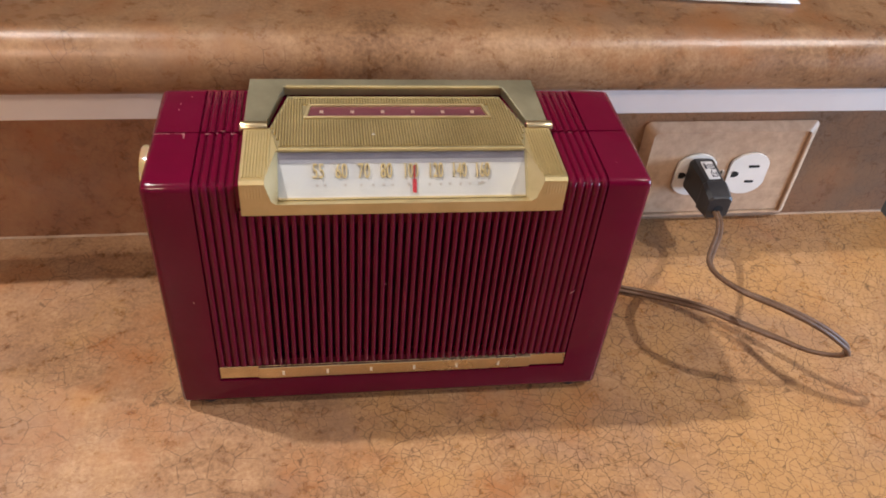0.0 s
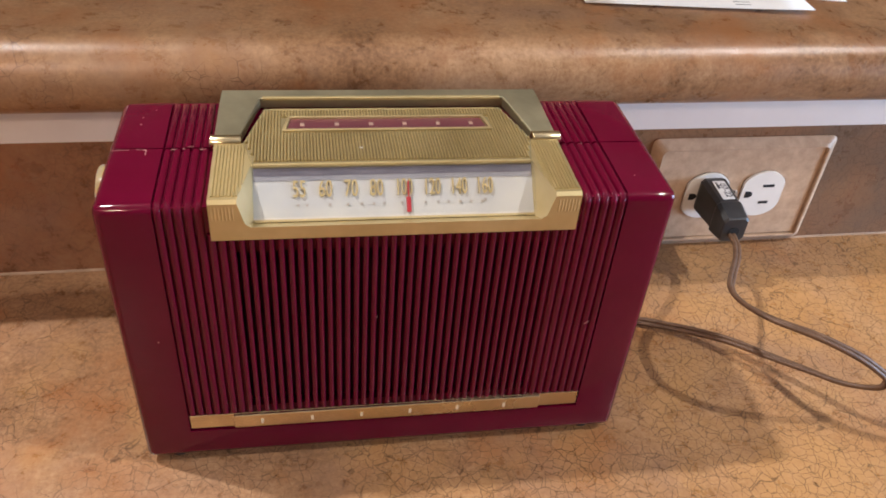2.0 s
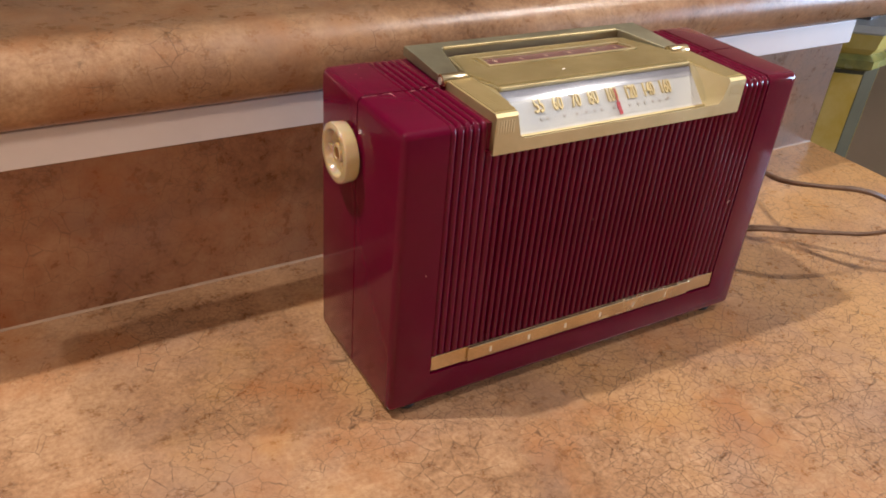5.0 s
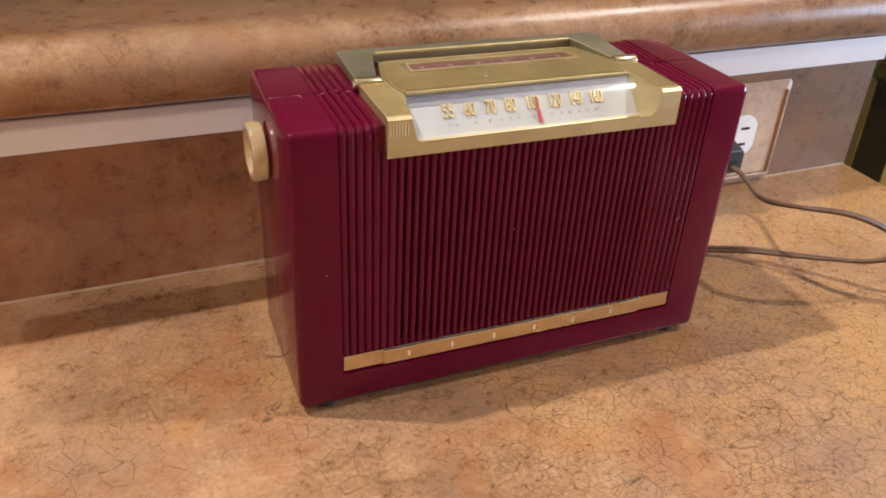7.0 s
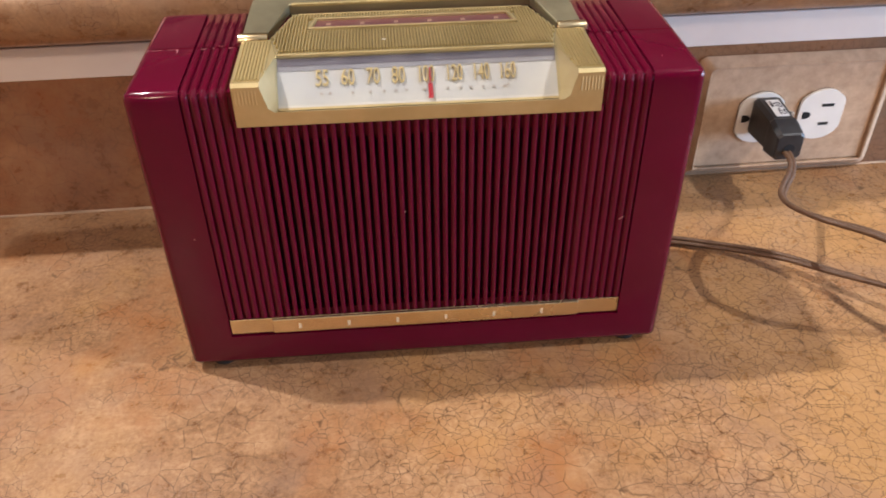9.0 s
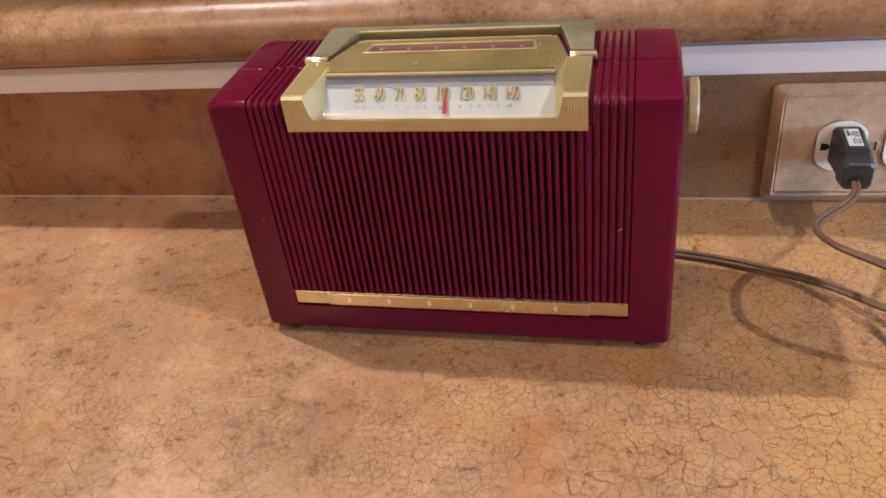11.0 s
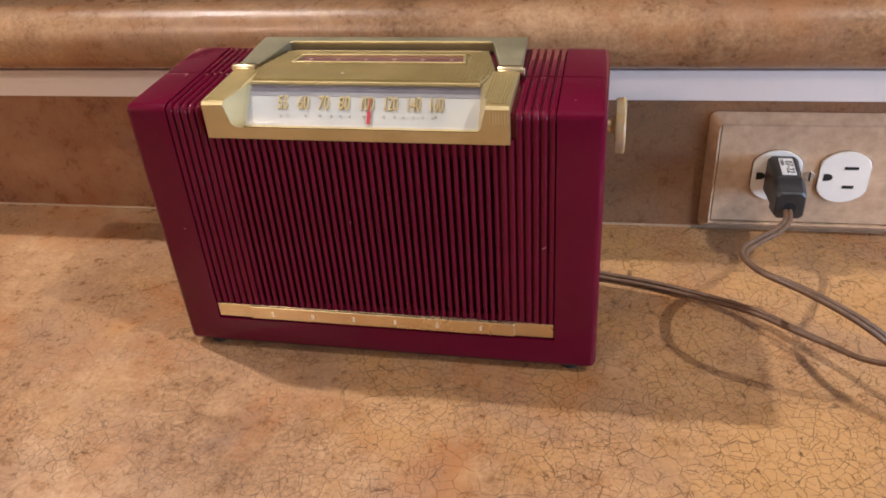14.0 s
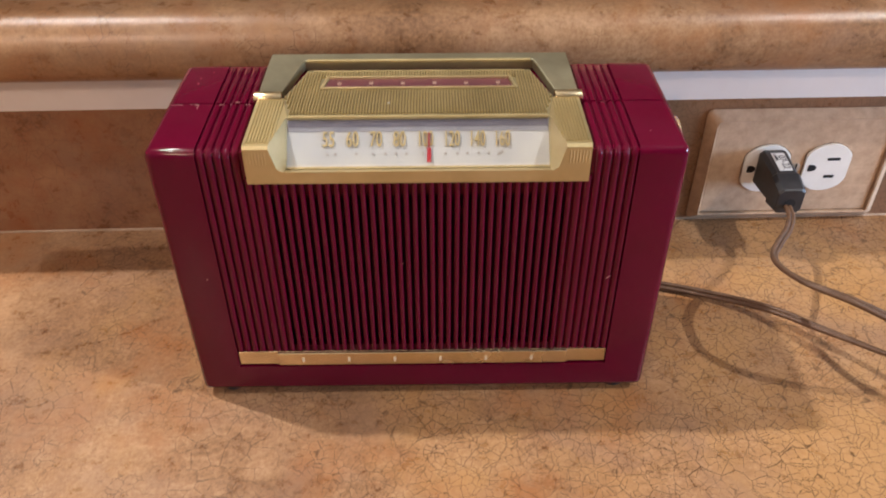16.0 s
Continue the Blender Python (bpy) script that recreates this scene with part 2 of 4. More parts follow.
NUMERAL = material("numeral_gold", (0.58, 0.45, 0.22), 0.4, 0.3)
DOT = material("dot_grey", (0.38, 0.34, 0.30), 0.5)
POINTER = material("pointer_red", (0.42, 0.02, 0.03), 0.45)
BADGE = worn(material("badge_maroon", (0.14, 0.012, 0.035), 0.3, coat=1.0), 60.0, (0.105, 0.020, 0.034), (0.14, 0.032, 0.048))
BADGE.node_tree.nodes["Principled BSDF"].inputs["Coat IOR"].default_value = 1.9
BADGE.node_tree.nodes["Principled BSDF"].inputs["Coat Roughness"].default_value = 0.16
AMBER = worn(material("amber_plastic", (0.72, 0.50, 0.22), 0.25, coat=0.3), 130.0, (0.80, 0.60, 0.32), (0.88, 0.74, 0.50), (0.12, 0.26))
AMBER.node_tree.nodes["Principled BSDF"].inputs["Transmission Weight"].default_value = 0.6
AMBER.node_tree.nodes["Principled BSDF"].inputs["Subsurface Weight"].default_value = 0.6
AMBER.node_tree.nodes["Principled BSDF"].inputs["Subsurface Radius"].default_value = (0.006, 0.0042, 0.0014)
SCUFF = material("scuff", (0.36, 0.17, 0.17), 0.6)
CREAM_MARK = material("cream_mark", (0.32, 0.21, 0.17), 0.5)
STRIP_MARK = material("strip_mark", (0.66, 0.54, 0.38), 0.5)
RUBBER = material("black_rubber", (0.012, 0.012, 0.012), 0.7)
PLATE = worn(material("tan_painted_plate", (0.52, 0.35, 0.22), 0.32), 160.0, (0.45, 0.30, 0.195), (0.61, 0.43, 0.29), (0.45, 0.6), 0.12, 420.0)
PORCELAIN = worn(material("white_receptacle", (0.82, 0.80, 0.76), 0.28), 60.0, (0.78, 0.76, 0.72), (0.86, 0.84, 0.8))
SLOT = material("slot_black", (0.006, 0.005, 0.005), 0.8)
STEEL = worn(material("screw_steel", (0.5, 0.45, 0.38), 0.35, 0.5), 300.0, (0.4, 0.35, 0.28), (0.6, 0.55, 0.48))
PLUG = worn(material("plug_grey", (0.035, 0.035, 0.038), 0.42), 140.0, (0.017, 0.017, 0.019), (0.032, 0.032, 0.035), (0.36, 0.5), 0.1, 1500.0)
LABEL = worn(material("paper_label", (0.75, 0.76, 0.78), 0.6), 120.0, (0.7, 0.71, 0.73), (0.8, 0.81, 0.83))
INK = material("ink", (0.08, 0.08, 0.1), 0.7)
CORD = worn(material("brown_cord", (0.10, 0.055, 0.032), 0.4), 160.0, (0.085, 0.042, 0.022), (0.14, 0.075, 0.042), (0.45, 0.6), 0.1, 1200.0)
TRIM = worn(material("white_trim", (0.72, 0.68, 0.66), 0.42), 14.0, (0.78, 0.735, 0.715), (0.85, 0.81, 0.79), (0.35, 0.5), 0.08, 400.0)
CAULK = worn(material("caulk", (0.5, 0.36, 0.24), 0.3), 60.0, (0.24, 0.15, 0.09), (0.38, 0.25, 0.16), (0.3, 0.5))
PAPER = worn(material("paper", (0.8, 0.8, 0.8), 0.8), 25.0, (0.78, 0.78, 0.78), (0.84, 0.84, 0.83))
BLACK = worn(material("black_plastic", (0.012, 0.012, 0.013), 0.35), 50.0, (0.01, 0.01, 0.011), (0.018, 0.018, 0.02))
WALL = worn(material("wall_paint", (0.55, 0.47, 0.37), 0.85), 3.0, (0.60, 0.49, 0.37), (0.66, 0.55, 0.43), bump=0.2, bump_scale=250.0)
CEILING = worn(material("ceiling_paint", (0.8, 0.77, 0.7), 0.9), 4.0, (0.77, 0.74, 0.67), (0.83, 0.8, 0.73), bump=0.2, bump_scale=200.0)
FLOOR = worn(material("floor_vinyl", (0.16, 0.17, 0.17), 0.5), 6.0, (0.10, 0.105, 0.105), (0.15, 0.155, 0.15), (0.4, 0.6))
CABINET = worn(material("cabinet_wood", (0.2, 0.1, 0.045), 0.45), 8.0, (0.15, 0.07, 0.03), (0.26, 0.14, 0.065))
GLOW = material("lamp_glow", (1, 0.9, 0.75), 0.5)
GLOW.node_tree.nodes["Principled BSDF"].inputs["Emission Color"].default_value = (1, 0.85, 0.65, 1)
GLOW.node_tree.nodes["Principled BSDF"].inputs["Emission Strength"].default_value = 14.0
CLEAR = material("clear_lens", (0.97, 0.97, 0.98), 0.03)
CLEAR.node_tree.nodes.remove(CLEAR.node_tree.nodes["Principled BSDF"])
see = node(CLEAR, "ShaderNodeBsdfTransparent", Color=(0.95, 0.96, 0.97, 1))
shine = node(CLEAR, "ShaderNodeBsdfGlossy", Roughness=0.11)
tilt = node(CLEAR, "ShaderNodeLayerWeight", Blend=0.12)
fres = node(CLEAR, "ShaderNodeMath")
fres.operation = "MULTIPLY_ADD"
fres.inputs[1].default_value, fres.inputs[2].default_value = 0.18, 0.020
link(CLEAR, tilt, "Facing", fres, 0)
pane = node(CLEAR, "ShaderNodeMixShader")
link(CLEAR, fres, 0, pane, 0)
link(CLEAR, see, 0, pane, 1)
link(CLEAR, shine, 0, pane, 2)
link(CLEAR, pane, 0, CLEAR.node_tree.nodes["Material Output"], "Surface")


# ---- mesh helpers ----
def mesh_of(name, bm, mat, smooth=False):
    bmesh.ops.recalc_face_normals(bm, faces=bm.faces)
    me = bpy.data.meshes.new(name)
    bm.to_mesh(me)
    bm.free()
    if mat:
        me.materials.append(mat)
    if smooth:
        me.shade_smooth()
    return me


def part(name, bm, mat, parent, label="", smooth=False):
    ob = new(name, mesh_of(name, bm, mat, smooth))
    ob.parent = parent
    return tagged(ob, label) if label else ob


def thing(name, at, label, category, group="", kind="", turn=(0, 0, 0)):
    ob = new(name)
    ob.empty_display_size = 0.01
    ob.matrix_world = pose(*at, *turn)
    return tagged(ob, label, category, group, kind)


def box(bm, x0, x1, y0, y1, z0, z1, r=0.0, want=None, segments=3):
    """A box; the edges whose midpoint and direction want() accepts are rounded."""
    made = bmesh.ops.create_cube(bm, size=1.0)["verts"]
    for v in made:
        v.co = Vector((x0 if v.co.x < 0 else x1, y0 if v.co.y < 0 else y1, z0 if v.co.z < 0 else z1))
    if r > 0:
        edges = []
        for e in {e for v in made for e in v.link_edges}:
            mid = (e.verts[0].co + e.verts[1].co) / 2
            if want is None or want(mid):
                edges.append(e)
        bmesh.ops.bevel(bm, geom=edges, offset=r, segments=segments, profile=0.5, affect="EDGES")
    return bm


def prism(bm, outline, depth, axis="z", at=0.0):
    """A solid from an outline of 2D points: (x, y) along z, (x, z) along y, (y, z) along x."""
    def place(p, d):
        a, b = p
        return {"z": (a, b, d), "y": (a, d, b), "x": (d, a, b)}[axis]
    low = [bm.verts.new(place(p, at)) for p in outline]
    top = [bm.verts.new(place(p, at + depth)) for p in outline]
    bm.faces.new(low)
    bm.faces.new(top)
    n = len(outline)
    for i in range(n):
        bm.faces.new((low[i], low[(i + 1) % n], top[(i + 1) % n], top[i]))
    return bm


def disc(bm, c, radius, depth, axis, segments=40, r=0.0):
    """A round slab with its base centre at c and its depth along the axis."""
    m = {"x": Matrix.Rotation(math.pi / 2, 4, "Y"), "y": Matrix.Rotation(-math.pi / 2, 4, "X"), "z": Matrix()}[axis]
    made = bmesh.ops.create_cone(bm, cap_ends=True, segments=segments, radius1=radius, radius2=radius, depth=abs(depth))["verts"]
    if r:
        edges = [e for e in {e for v in made for e in v.link_edges} if abs(e.verts[0].co.z - e.verts[1].co.z) < 1e-7]
        made = list({v for f in bmesh.ops.bevel(bm, geom=edges, offset=r, segments=2, profile=0.5, affect="EDGES")["faces"] for v in f.verts} | {v for v in made if v.is_valid})
    bmesh.ops.translate(bm, verts=made, vec=(0, 0, depth / 2))
    bmesh.ops.transform(bm, matrix=Matrix.Translation(c) @ m, verts=made)
    return bm


def lathe(bm, c, profile, axis_x=1.0, steps=48):
    """Turns (radius, distance) pairs round an axis along x through c; the profile is closed."""
    rings = []
    for k in range(steps):
        a = 2 * math.pi * k / steps
        rings.append([bm.verts.new((c[0] + axis_x * d, c[1] + r * math.cos(a), c[2] + r * math.sin(a))) for r, d in profile])
    n = len(profile)
    for k in range(steps):
        for i in range(n):
            bm.faces.new((rings[k][i], rings[k][(i + 1) % n], rings[(k + 1) % steps][(i + 1) % n], rings[(k + 1) % steps][i]))
    return bm


def writing(name, text, m, height, mat, parent, stretch=1.0, depth=0.0002, bold=0.0):
    cu = bpy.data.curves.new(name, "FONT")
    cu.body, cu.size, cu.extrude, cu.align_x, cu.align_y, cu.offset = text, height, depth, "CENTER", "CENTER", bold
    ob = bpy.data.objects.new(name, cu)
    scene.collection.objects.link(ob)
    me = bpy.data.meshes.new_from_object(ob.evaluated_get(bpy.context.evaluated_depsgraph_get()))
    bpy.data.objects.remove(ob)
    me.materials.clear()
    me.materials.append(mat)
    made = new(name, me)
    made.parent = parent
    made.matrix_local = m @ Matrix.Diagonal((stretch, 1, 1, 1))
    return made


def solid(name, bm, mat, label, category, kind="structure", smooth=False):
    return tagged(new(name, mesh_of(name, bm, mat, smooth)), label, category, kind=kind)


# ---- the setting ----
WALL_TURN = Matrix.Rotation(radians(0.85), 4, "Z")     # the low wall runs slightly askew to the radio


def with_wall(ob):
    """Turns a thing with the low wall."""
    ob.matrix_world = WALL_TURN @ ob.matrix_world
    return ob


END = 0.386          # where counter and knee wall stop on the right
LEFT = -1.5
WEST, EAST = -1.505, 1.65    # added side walls, set near for warm bounce and window falloff
LEDGE_Z, NOSE_R, NOSE_Y = 0.155, 0.0205, -0.0085

bm = bmesh.new()
outline = [(0.02, -0.038), (0.02, 0.0), (-0.63, 0.0)]
for k in range(1, 9):
    a = math.pi / 2 + math.pi * k / 9
    outline.append((-0.63 + 0.019 * math.cos(a), -0.019 + 0.019 * math.sin(a)))
outline.append((-0.63, -0.038))
prism(bm, outline, END - LEFT, "x", LEFT)
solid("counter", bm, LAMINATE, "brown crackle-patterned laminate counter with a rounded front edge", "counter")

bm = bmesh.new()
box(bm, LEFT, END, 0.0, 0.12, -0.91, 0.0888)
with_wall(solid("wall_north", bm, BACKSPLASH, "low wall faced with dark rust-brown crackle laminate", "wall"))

bm = bmesh.new()
box(bm, LEFT, END + 0.006, -0.0015, 0.12, 0.0893, 0.1085, 0.0008)
with_wall(solid("trim", bm, TRIM, "narrow white painted trim strip under the ledge", "trim"))

bm = bmesh.new()
prism(bm, [(0.0, 0.0), (0.0, 0.0011), (-0.0004, 0.0006), (-0.0011, 0.0)], END - LEFT, "x", LEFT)
with_wall(solid("caulk_line", bm, CAULK, "thin pale caulk line where counter meets wall", "caulk"))

# raised ledge with a fully rounded nose
bm = bmesh.new()
outline = [(0.42, LEDGE_Z)]
for k in range(0, 19):
    a = math.pi / 2 + math.pi * k / 18
    outline.append((NOSE_Y + NOSE_R * math.cos(a), LEDGE_Z - NOSE_R + NOSE_R * math.sin(a)))
outline.append((0.42, LEDGE_Z - 2 * NOSE_R))
prism(bm, outline, 1.1 - LEFT, "x", LEFT)
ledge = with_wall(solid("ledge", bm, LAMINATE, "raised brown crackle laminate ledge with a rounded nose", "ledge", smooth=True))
ledge.data.set_sharp_from_angle(angle=radians(30))

# added out of view: keeps the rear lamp off the ledge top
bm = bmesh.new()
box(bm, WEST, 1.6, 0.020, 0.45, 0.52, 0.60)
solid("soffit", bm, WALL, "unseen slab added to shade the ledge top from the rear lamp", "soffit")

bm = bmesh.new()
box(bm, LEFT, END, -0.60, -0.001, -0.81, -0.0385)
box(bm, LEFT, END, -0.54, -0.001, -0.91, -0.8101)
solid("counter_base", bm, CABINET, "plain brown wooden base under the counter", "cabinet base")

bm = bmesh.new()
box(bm, WEST, EAST, -3.2, 3.2, -0.95, -0.91)
solid("floor", bm, FLOOR, "grey vinyl floor", "floor")
bm = bmesh.new()
box(bm, WEST, EAST, -3.2, 3.2, CEIL, CEIL + 0.05)
solid("ceiling", bm, CEILING, "off-white painted ceiling", "ceiling")
for name, dims in (("wall_far", (WEST, EAST, 3.2, 3.3)), ("wall_behind", (WEST, EAST, -3.3, -3.2)), ("wall_west", (WEST - 0.1, WEST, -3.3, 3.3))):
    bm = bmesh.new()
    box(bm, *dims, -0.95, CEIL + 0.05)
    solid(name, bm, WALL, "plain tan wall added to close the room", "wall")
bm = bmesh.new()
for y0, y1, z0, z1 in ((-3.3, -0.95, -0.95, 1.57), (-0.15, 3.3, -0.95, 1.57), (-0.95, -0.15, -0.95, -0.05), (-0.95, -0.15, 0.42, 1.57)):
    box(bm, EAST, EAST + 0.1, y0, y1, z0, z1)
solid("wall_east", bm, WALL, "tan painted wall with a window opening", "wall")
for at in ((1.07, -0.48), (-0.70, 0.105), (-0.95, -1.75)):
    lamp = thing("ceiling_lamp", (*at, CEIL), "round recessed ceiling lamp, lit", "ceiling lamp", "ceiling lamps")
    bm = bmesh.new()
    lathe(bm, (0, 0, 0), [(0.055, 0.0), (0.075, 0.0), (0.073, 0.006), (0.057, 0.006)], 1.0, 32)
    bmesh.ops.rotate(bm, verts=bm.verts, matrix=Matrix.Rotation(math.pi / 2, 3, "Y"))
    part("rim", bm, TRIM, lamp)
    bm = bmesh.new()
    disc(bm, (0, 0, -0.004), 0.055, 0.003, "z", 32)
    part("lens", bm, GLOW, lamp, "glowing lens")


# ---- the radio ----
def L(x, y, z):
    """World to the radio's own axes: origin below its middle on the counter."""
    return (x - RX, y - RY, z)


RX, RY = 0.0045, -0.1100
F, BACK, SEAM = -0.0393, 0.0420, 0.0020       # front, back and joint of the case, in the radio's depth
HW, RW = 0.1135, 0.0922                       # half widths of case and ribbed field
Z0, Z1 = 0.0042, 0.1480
radio = thing("radio", (RX, RY, 0.0), "vintage maroon plastic portable radio with gold dial, on the counter", "radio", turn=(0, 0.12, 0))

# front and back half of the case


def case_half(name, floor_z, y0, y1, face_y):
    """A moulded half shell: two cheeks joined below; its outer edges at face_y are rounded."""
    bm = bmesh.new()
    prism(bm, [(-HW, Z0), (HW, Z0), (HW, Z1), (RW, Z1), (RW, floor_z), (-RW, floor_z), (-RW, Z1), (-HW, Z1)], y1 - y0, "y", y0)
    near = lambda a, b: abs(a - b) < 1e-5  # noqa: E731
    edges = []
    for e in bm.edges:
        p = (e.verts[0].co + e.verts[1].co) / 2
        side, end, face = near(abs(p.x), HW), near(p.z, Z0) or near(p.z, Z1), near(p.y, face_y)
        if (side and end) or (side and face) or (end and face):
            edges.append(e)
    bmesh.ops.bevel(bm, geom=edges, offset=0.0036, segments=4, profile=0.5, affect="EDGES")
    half = part(name, bm, MAROON, radio, smooth=True)
    half.data.set_sharp_from_angle(angle=radians(25))
    return half


front_case = case_half("front_case", 0.0215, F, SEAM - 0.0004, F)
back_case = case_half("back_case", 0.1466, SEAM + 0.0004, BACK, BACK)
# groove floor behind the ribs, in the darkened maroon
bm = bmesh.new()
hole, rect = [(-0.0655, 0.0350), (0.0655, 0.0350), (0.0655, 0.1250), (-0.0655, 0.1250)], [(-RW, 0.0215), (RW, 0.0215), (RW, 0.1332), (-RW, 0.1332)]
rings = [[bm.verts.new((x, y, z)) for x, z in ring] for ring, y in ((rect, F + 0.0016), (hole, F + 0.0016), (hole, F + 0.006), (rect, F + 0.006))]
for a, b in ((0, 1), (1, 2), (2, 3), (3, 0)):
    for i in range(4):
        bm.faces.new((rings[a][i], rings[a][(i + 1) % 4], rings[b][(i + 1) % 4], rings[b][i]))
part("grille_frame", bm, SHADED_MAROON, front_case)
for s in (-1, 1):
    a, b = sorted((s * 0.0700, s * RW))
    bm = bmesh.new()
    box(bm, a, b, F + 0.0016, SEAM - 0.0004, 0.1332, 0.1466)
    part("shoulder", bm, MAROON, front_case)
bm = bmesh.new()
box(bm, -HW + 0.002, HW - 0.002, SEAM - 0.004, SEAM + 0.004, Z0 + 0.002, 0.1445)
part("seam_gasket", bm, GROOVE, radio, "dark joint between the case halves")
bm = bmesh.new()
box(bm, -RW + 0.004, RW - 0.004, F + 0.0105, F + 0.013, 0.022, 0.1318)
part("speaker_cloth", bm, CLOTH, radio, "dark speaker cloth behind the grille")
for sx in (-1, 1):
    for sy in (-1, 1):
        bm = bmesh.new()
        disc(bm, (sx * 0.100, sy * 0.030 + 0.0005, 0.0), 0.006, 0.0046, "z", 20, 0.0006)
        part("foot", bm, RUBBER, radio, "black rubber foot")
bm = bmesh.new()
box(bm, -HW + 0.006, HW - 0.006, F + 0.004, BACK - 0.004, 0.0018, 0.0046, 0.0008)
part("base_plate", bm, RUBBER, radio, "dark base plate")

# ribs
PITCH = 2 * RW / 50


def rib_mesh(name, path, half=0.00136, mat=MAROON):
    """A rounded rib swept along (y, z, ny, nz) stations; n points out of the case."""
    bm = bmesh.new()
    prof = [(-half, -0.0030), (-half, -0.0012), (-half * 0.86, -0.00055), (-half * 0.5, -0.00014), (0.0, 0.0), (half * 0.5, -0.00014), (half * 0.86, -0.00055), (half, -0.0012), (half, -0.0030)]
    rows = [[bm.verts.new((a, y + d * ny, z + d * nz)) for a, d in prof] for y, z, ny, nz in path]
    for r0, r1 in zip(rows, rows[1:]):
        for i in range(len(prof) - 1):
            bm.faces.new((r0[i], r0[i + 1], r1[i + 1], r1[i]))
    bm.faces.new(rows[0])
    bm.faces.new(rows[-1])
    me = mesh_of(name, bm, mat, True)
    me.set_sharp_from_angle(angle=radians(50))
    return me


short_path = [(F, 0.0322, -1, 0), (F, 0.1345, -1, 0)]
ARC = 0.0042
long_path = [(F, 0.0322, -1, 0), (F, Z1 - ARC, -1, 0)]
for k in range(1, 5):
    a = math.pi / 2 * k / 5
    long_path.append((F + ARC - ARC * math.cos(a), Z1 - ARC + ARC * math.sin(a), -math.cos(a), math.sin(a)))
long_path += [(F + ARC, Z1, 0, 1), (SEAM - 0.0006, Z1, 0, 1)]
back_path = [(SEAM + 0.0006, Z1, 0, 1), (BACK - 0.003, Z1, 0, 1), (BACK - 0.001, Z1 - 0.001, 0.7, 0.7)]
SLIM, SHORT = rib_mesh("rib_slim", short_path, 0.00120), rib_mesh("rib", short_path, 0.00156)
LONG, REAR = rib_mesh("rib_long", long_path, 0.00156), rib_mesh("rib_rear", back_path, 0.00156)
for i in range(50):
    x = -RW + (i + 0.5) * PITCH
    outer = abs(x) > 0.0727
    rib = new("rib", LONG if outer else SHORT if abs(x) > 0.0655 else SLIM)
    rib.parent, rib.location = front_case, (x, 0, 0)
    if outer:
        rib = new("rib", REAR)
        rib.parent, rib.location = back_case, (x, 0, 0)

# gold dial bezel
GW, GT = 0.0718, 0.1508
GF = F - 0.0014
bezel = new("dial_bezel")
bezel.parent = radio
W = -0.0162          # rear edge of the window
HINGE = 0.0006
DW = 0.0562          # half width of the dial
P_TOP, P_LOW = (W - 0.0012, GT - 0.0007), (GF + 0.0082, 0.1346)


def bezel_body():
    bm = bmesh.new()
    V = lambda *p: bm.verts.new(p)  # noqa: E731
    side = []
    for s in (-1, 1):
        side.append(dict(a=V(s * GW, HINGE, GT), b=V(s * GW, GF + 0.0013, GT), c=V(s * GW, GF, GT - 0.0013), d=V(s * GW, GF, 0.1328),
                         e=V(s * GW, GF + 0.004, 0.1328), f=V(s * GW, HINGE, GT - 0.006), p=V(s * 0.0568, W, GT), q=V(s * 0.0612, GF + 0.0013, GT), r=V(s * 0.0612, GF, GT - 0.0013),
                         t=V(s * 0.0588, GF, 0.1402), u=V(s * 0.0566, GF, 0.1386), i=V(s * DW, *P_TOP), j=V(s * DW, *P_LOW), k=V(s * 0.0568, HINGE, GT)))
    A, B = side
    for o in side:
        for ring in (("a", "b", "q", "p", "k"), ("b", "c", "r", "q"), ("c", "d", "u", "t", "r"), ("a", "b", "c", "d", "e", "f")):
            bm.faces.new([o[n] for n in ring])
    bm.faces.new((A["k"], A["p"], B["p"], B["k"]))
    bm.faces.new((A["d"], A["u"], B["u"], B["d"]))
    bm.faces.new((A["p"], A["i"], B["i"], B["p"]))
    bm.faces.new((A["u"], A["j"], B["j"], B["u"]))
    bm.faces.new((A["d"], A["e"], B["e"], B["d"]))
    bm.faces.new((A["a"], A["k"], B["k"], B["a"], B["f"], A["f"]))
    return bm


part("bezel_frame", bezel_body(), GOLD, bezel)
for s in (-1, 1):
    bm = bmesh.new()
    rim = [(0.0568, W, GT), (0.0592, W - 0.011, GT), (0.0612, GF + 0.0013, GT), (0.0612, GF, GT - 0.0013), (0.0603, GF, 0.1438), (0.0588, GF, 0.1402), (0.0566, GF, 0.1386)]
    foot = [(DW, P_TOP[0] + f * (P_LOW[0] - P_TOP[0]), P_TOP[1] + f * (P_LOW[1] - P_TOP[1])) for f in (0.0, 0.3, 0.6, 0.7, 0.8, 0.93, 1.0)]
    va, vb = [[bm.verts.new((s * x, y, z)) for x, y, z in row] for row in (rim, foot)]
    for k in range(6):
        bm.faces.new((va[k], va[k + 1], vb[k + 1], vb[k]))
    part("window_cheek", bm, CREAM_GOLD, bezel, "gilt side of the dial window", smooth=True)
# gilt lip inside the window and the silver dial, its upper shade painted as bands


def on_dial(x, f, lift=0.0):
    """A point of the sloping dial: f runs from 0 at its rear to 1 at the front."""
    dy, dz = P_LOW[0] - P_TOP[0], P_LOW[1] - P_TOP[1]
    n = math.hypot(dy, dz)
    return Vector((x, P_TOP[0] + f * dy + lift * dz / n, P_TOP[1] + f * dz - lift * dy / n))


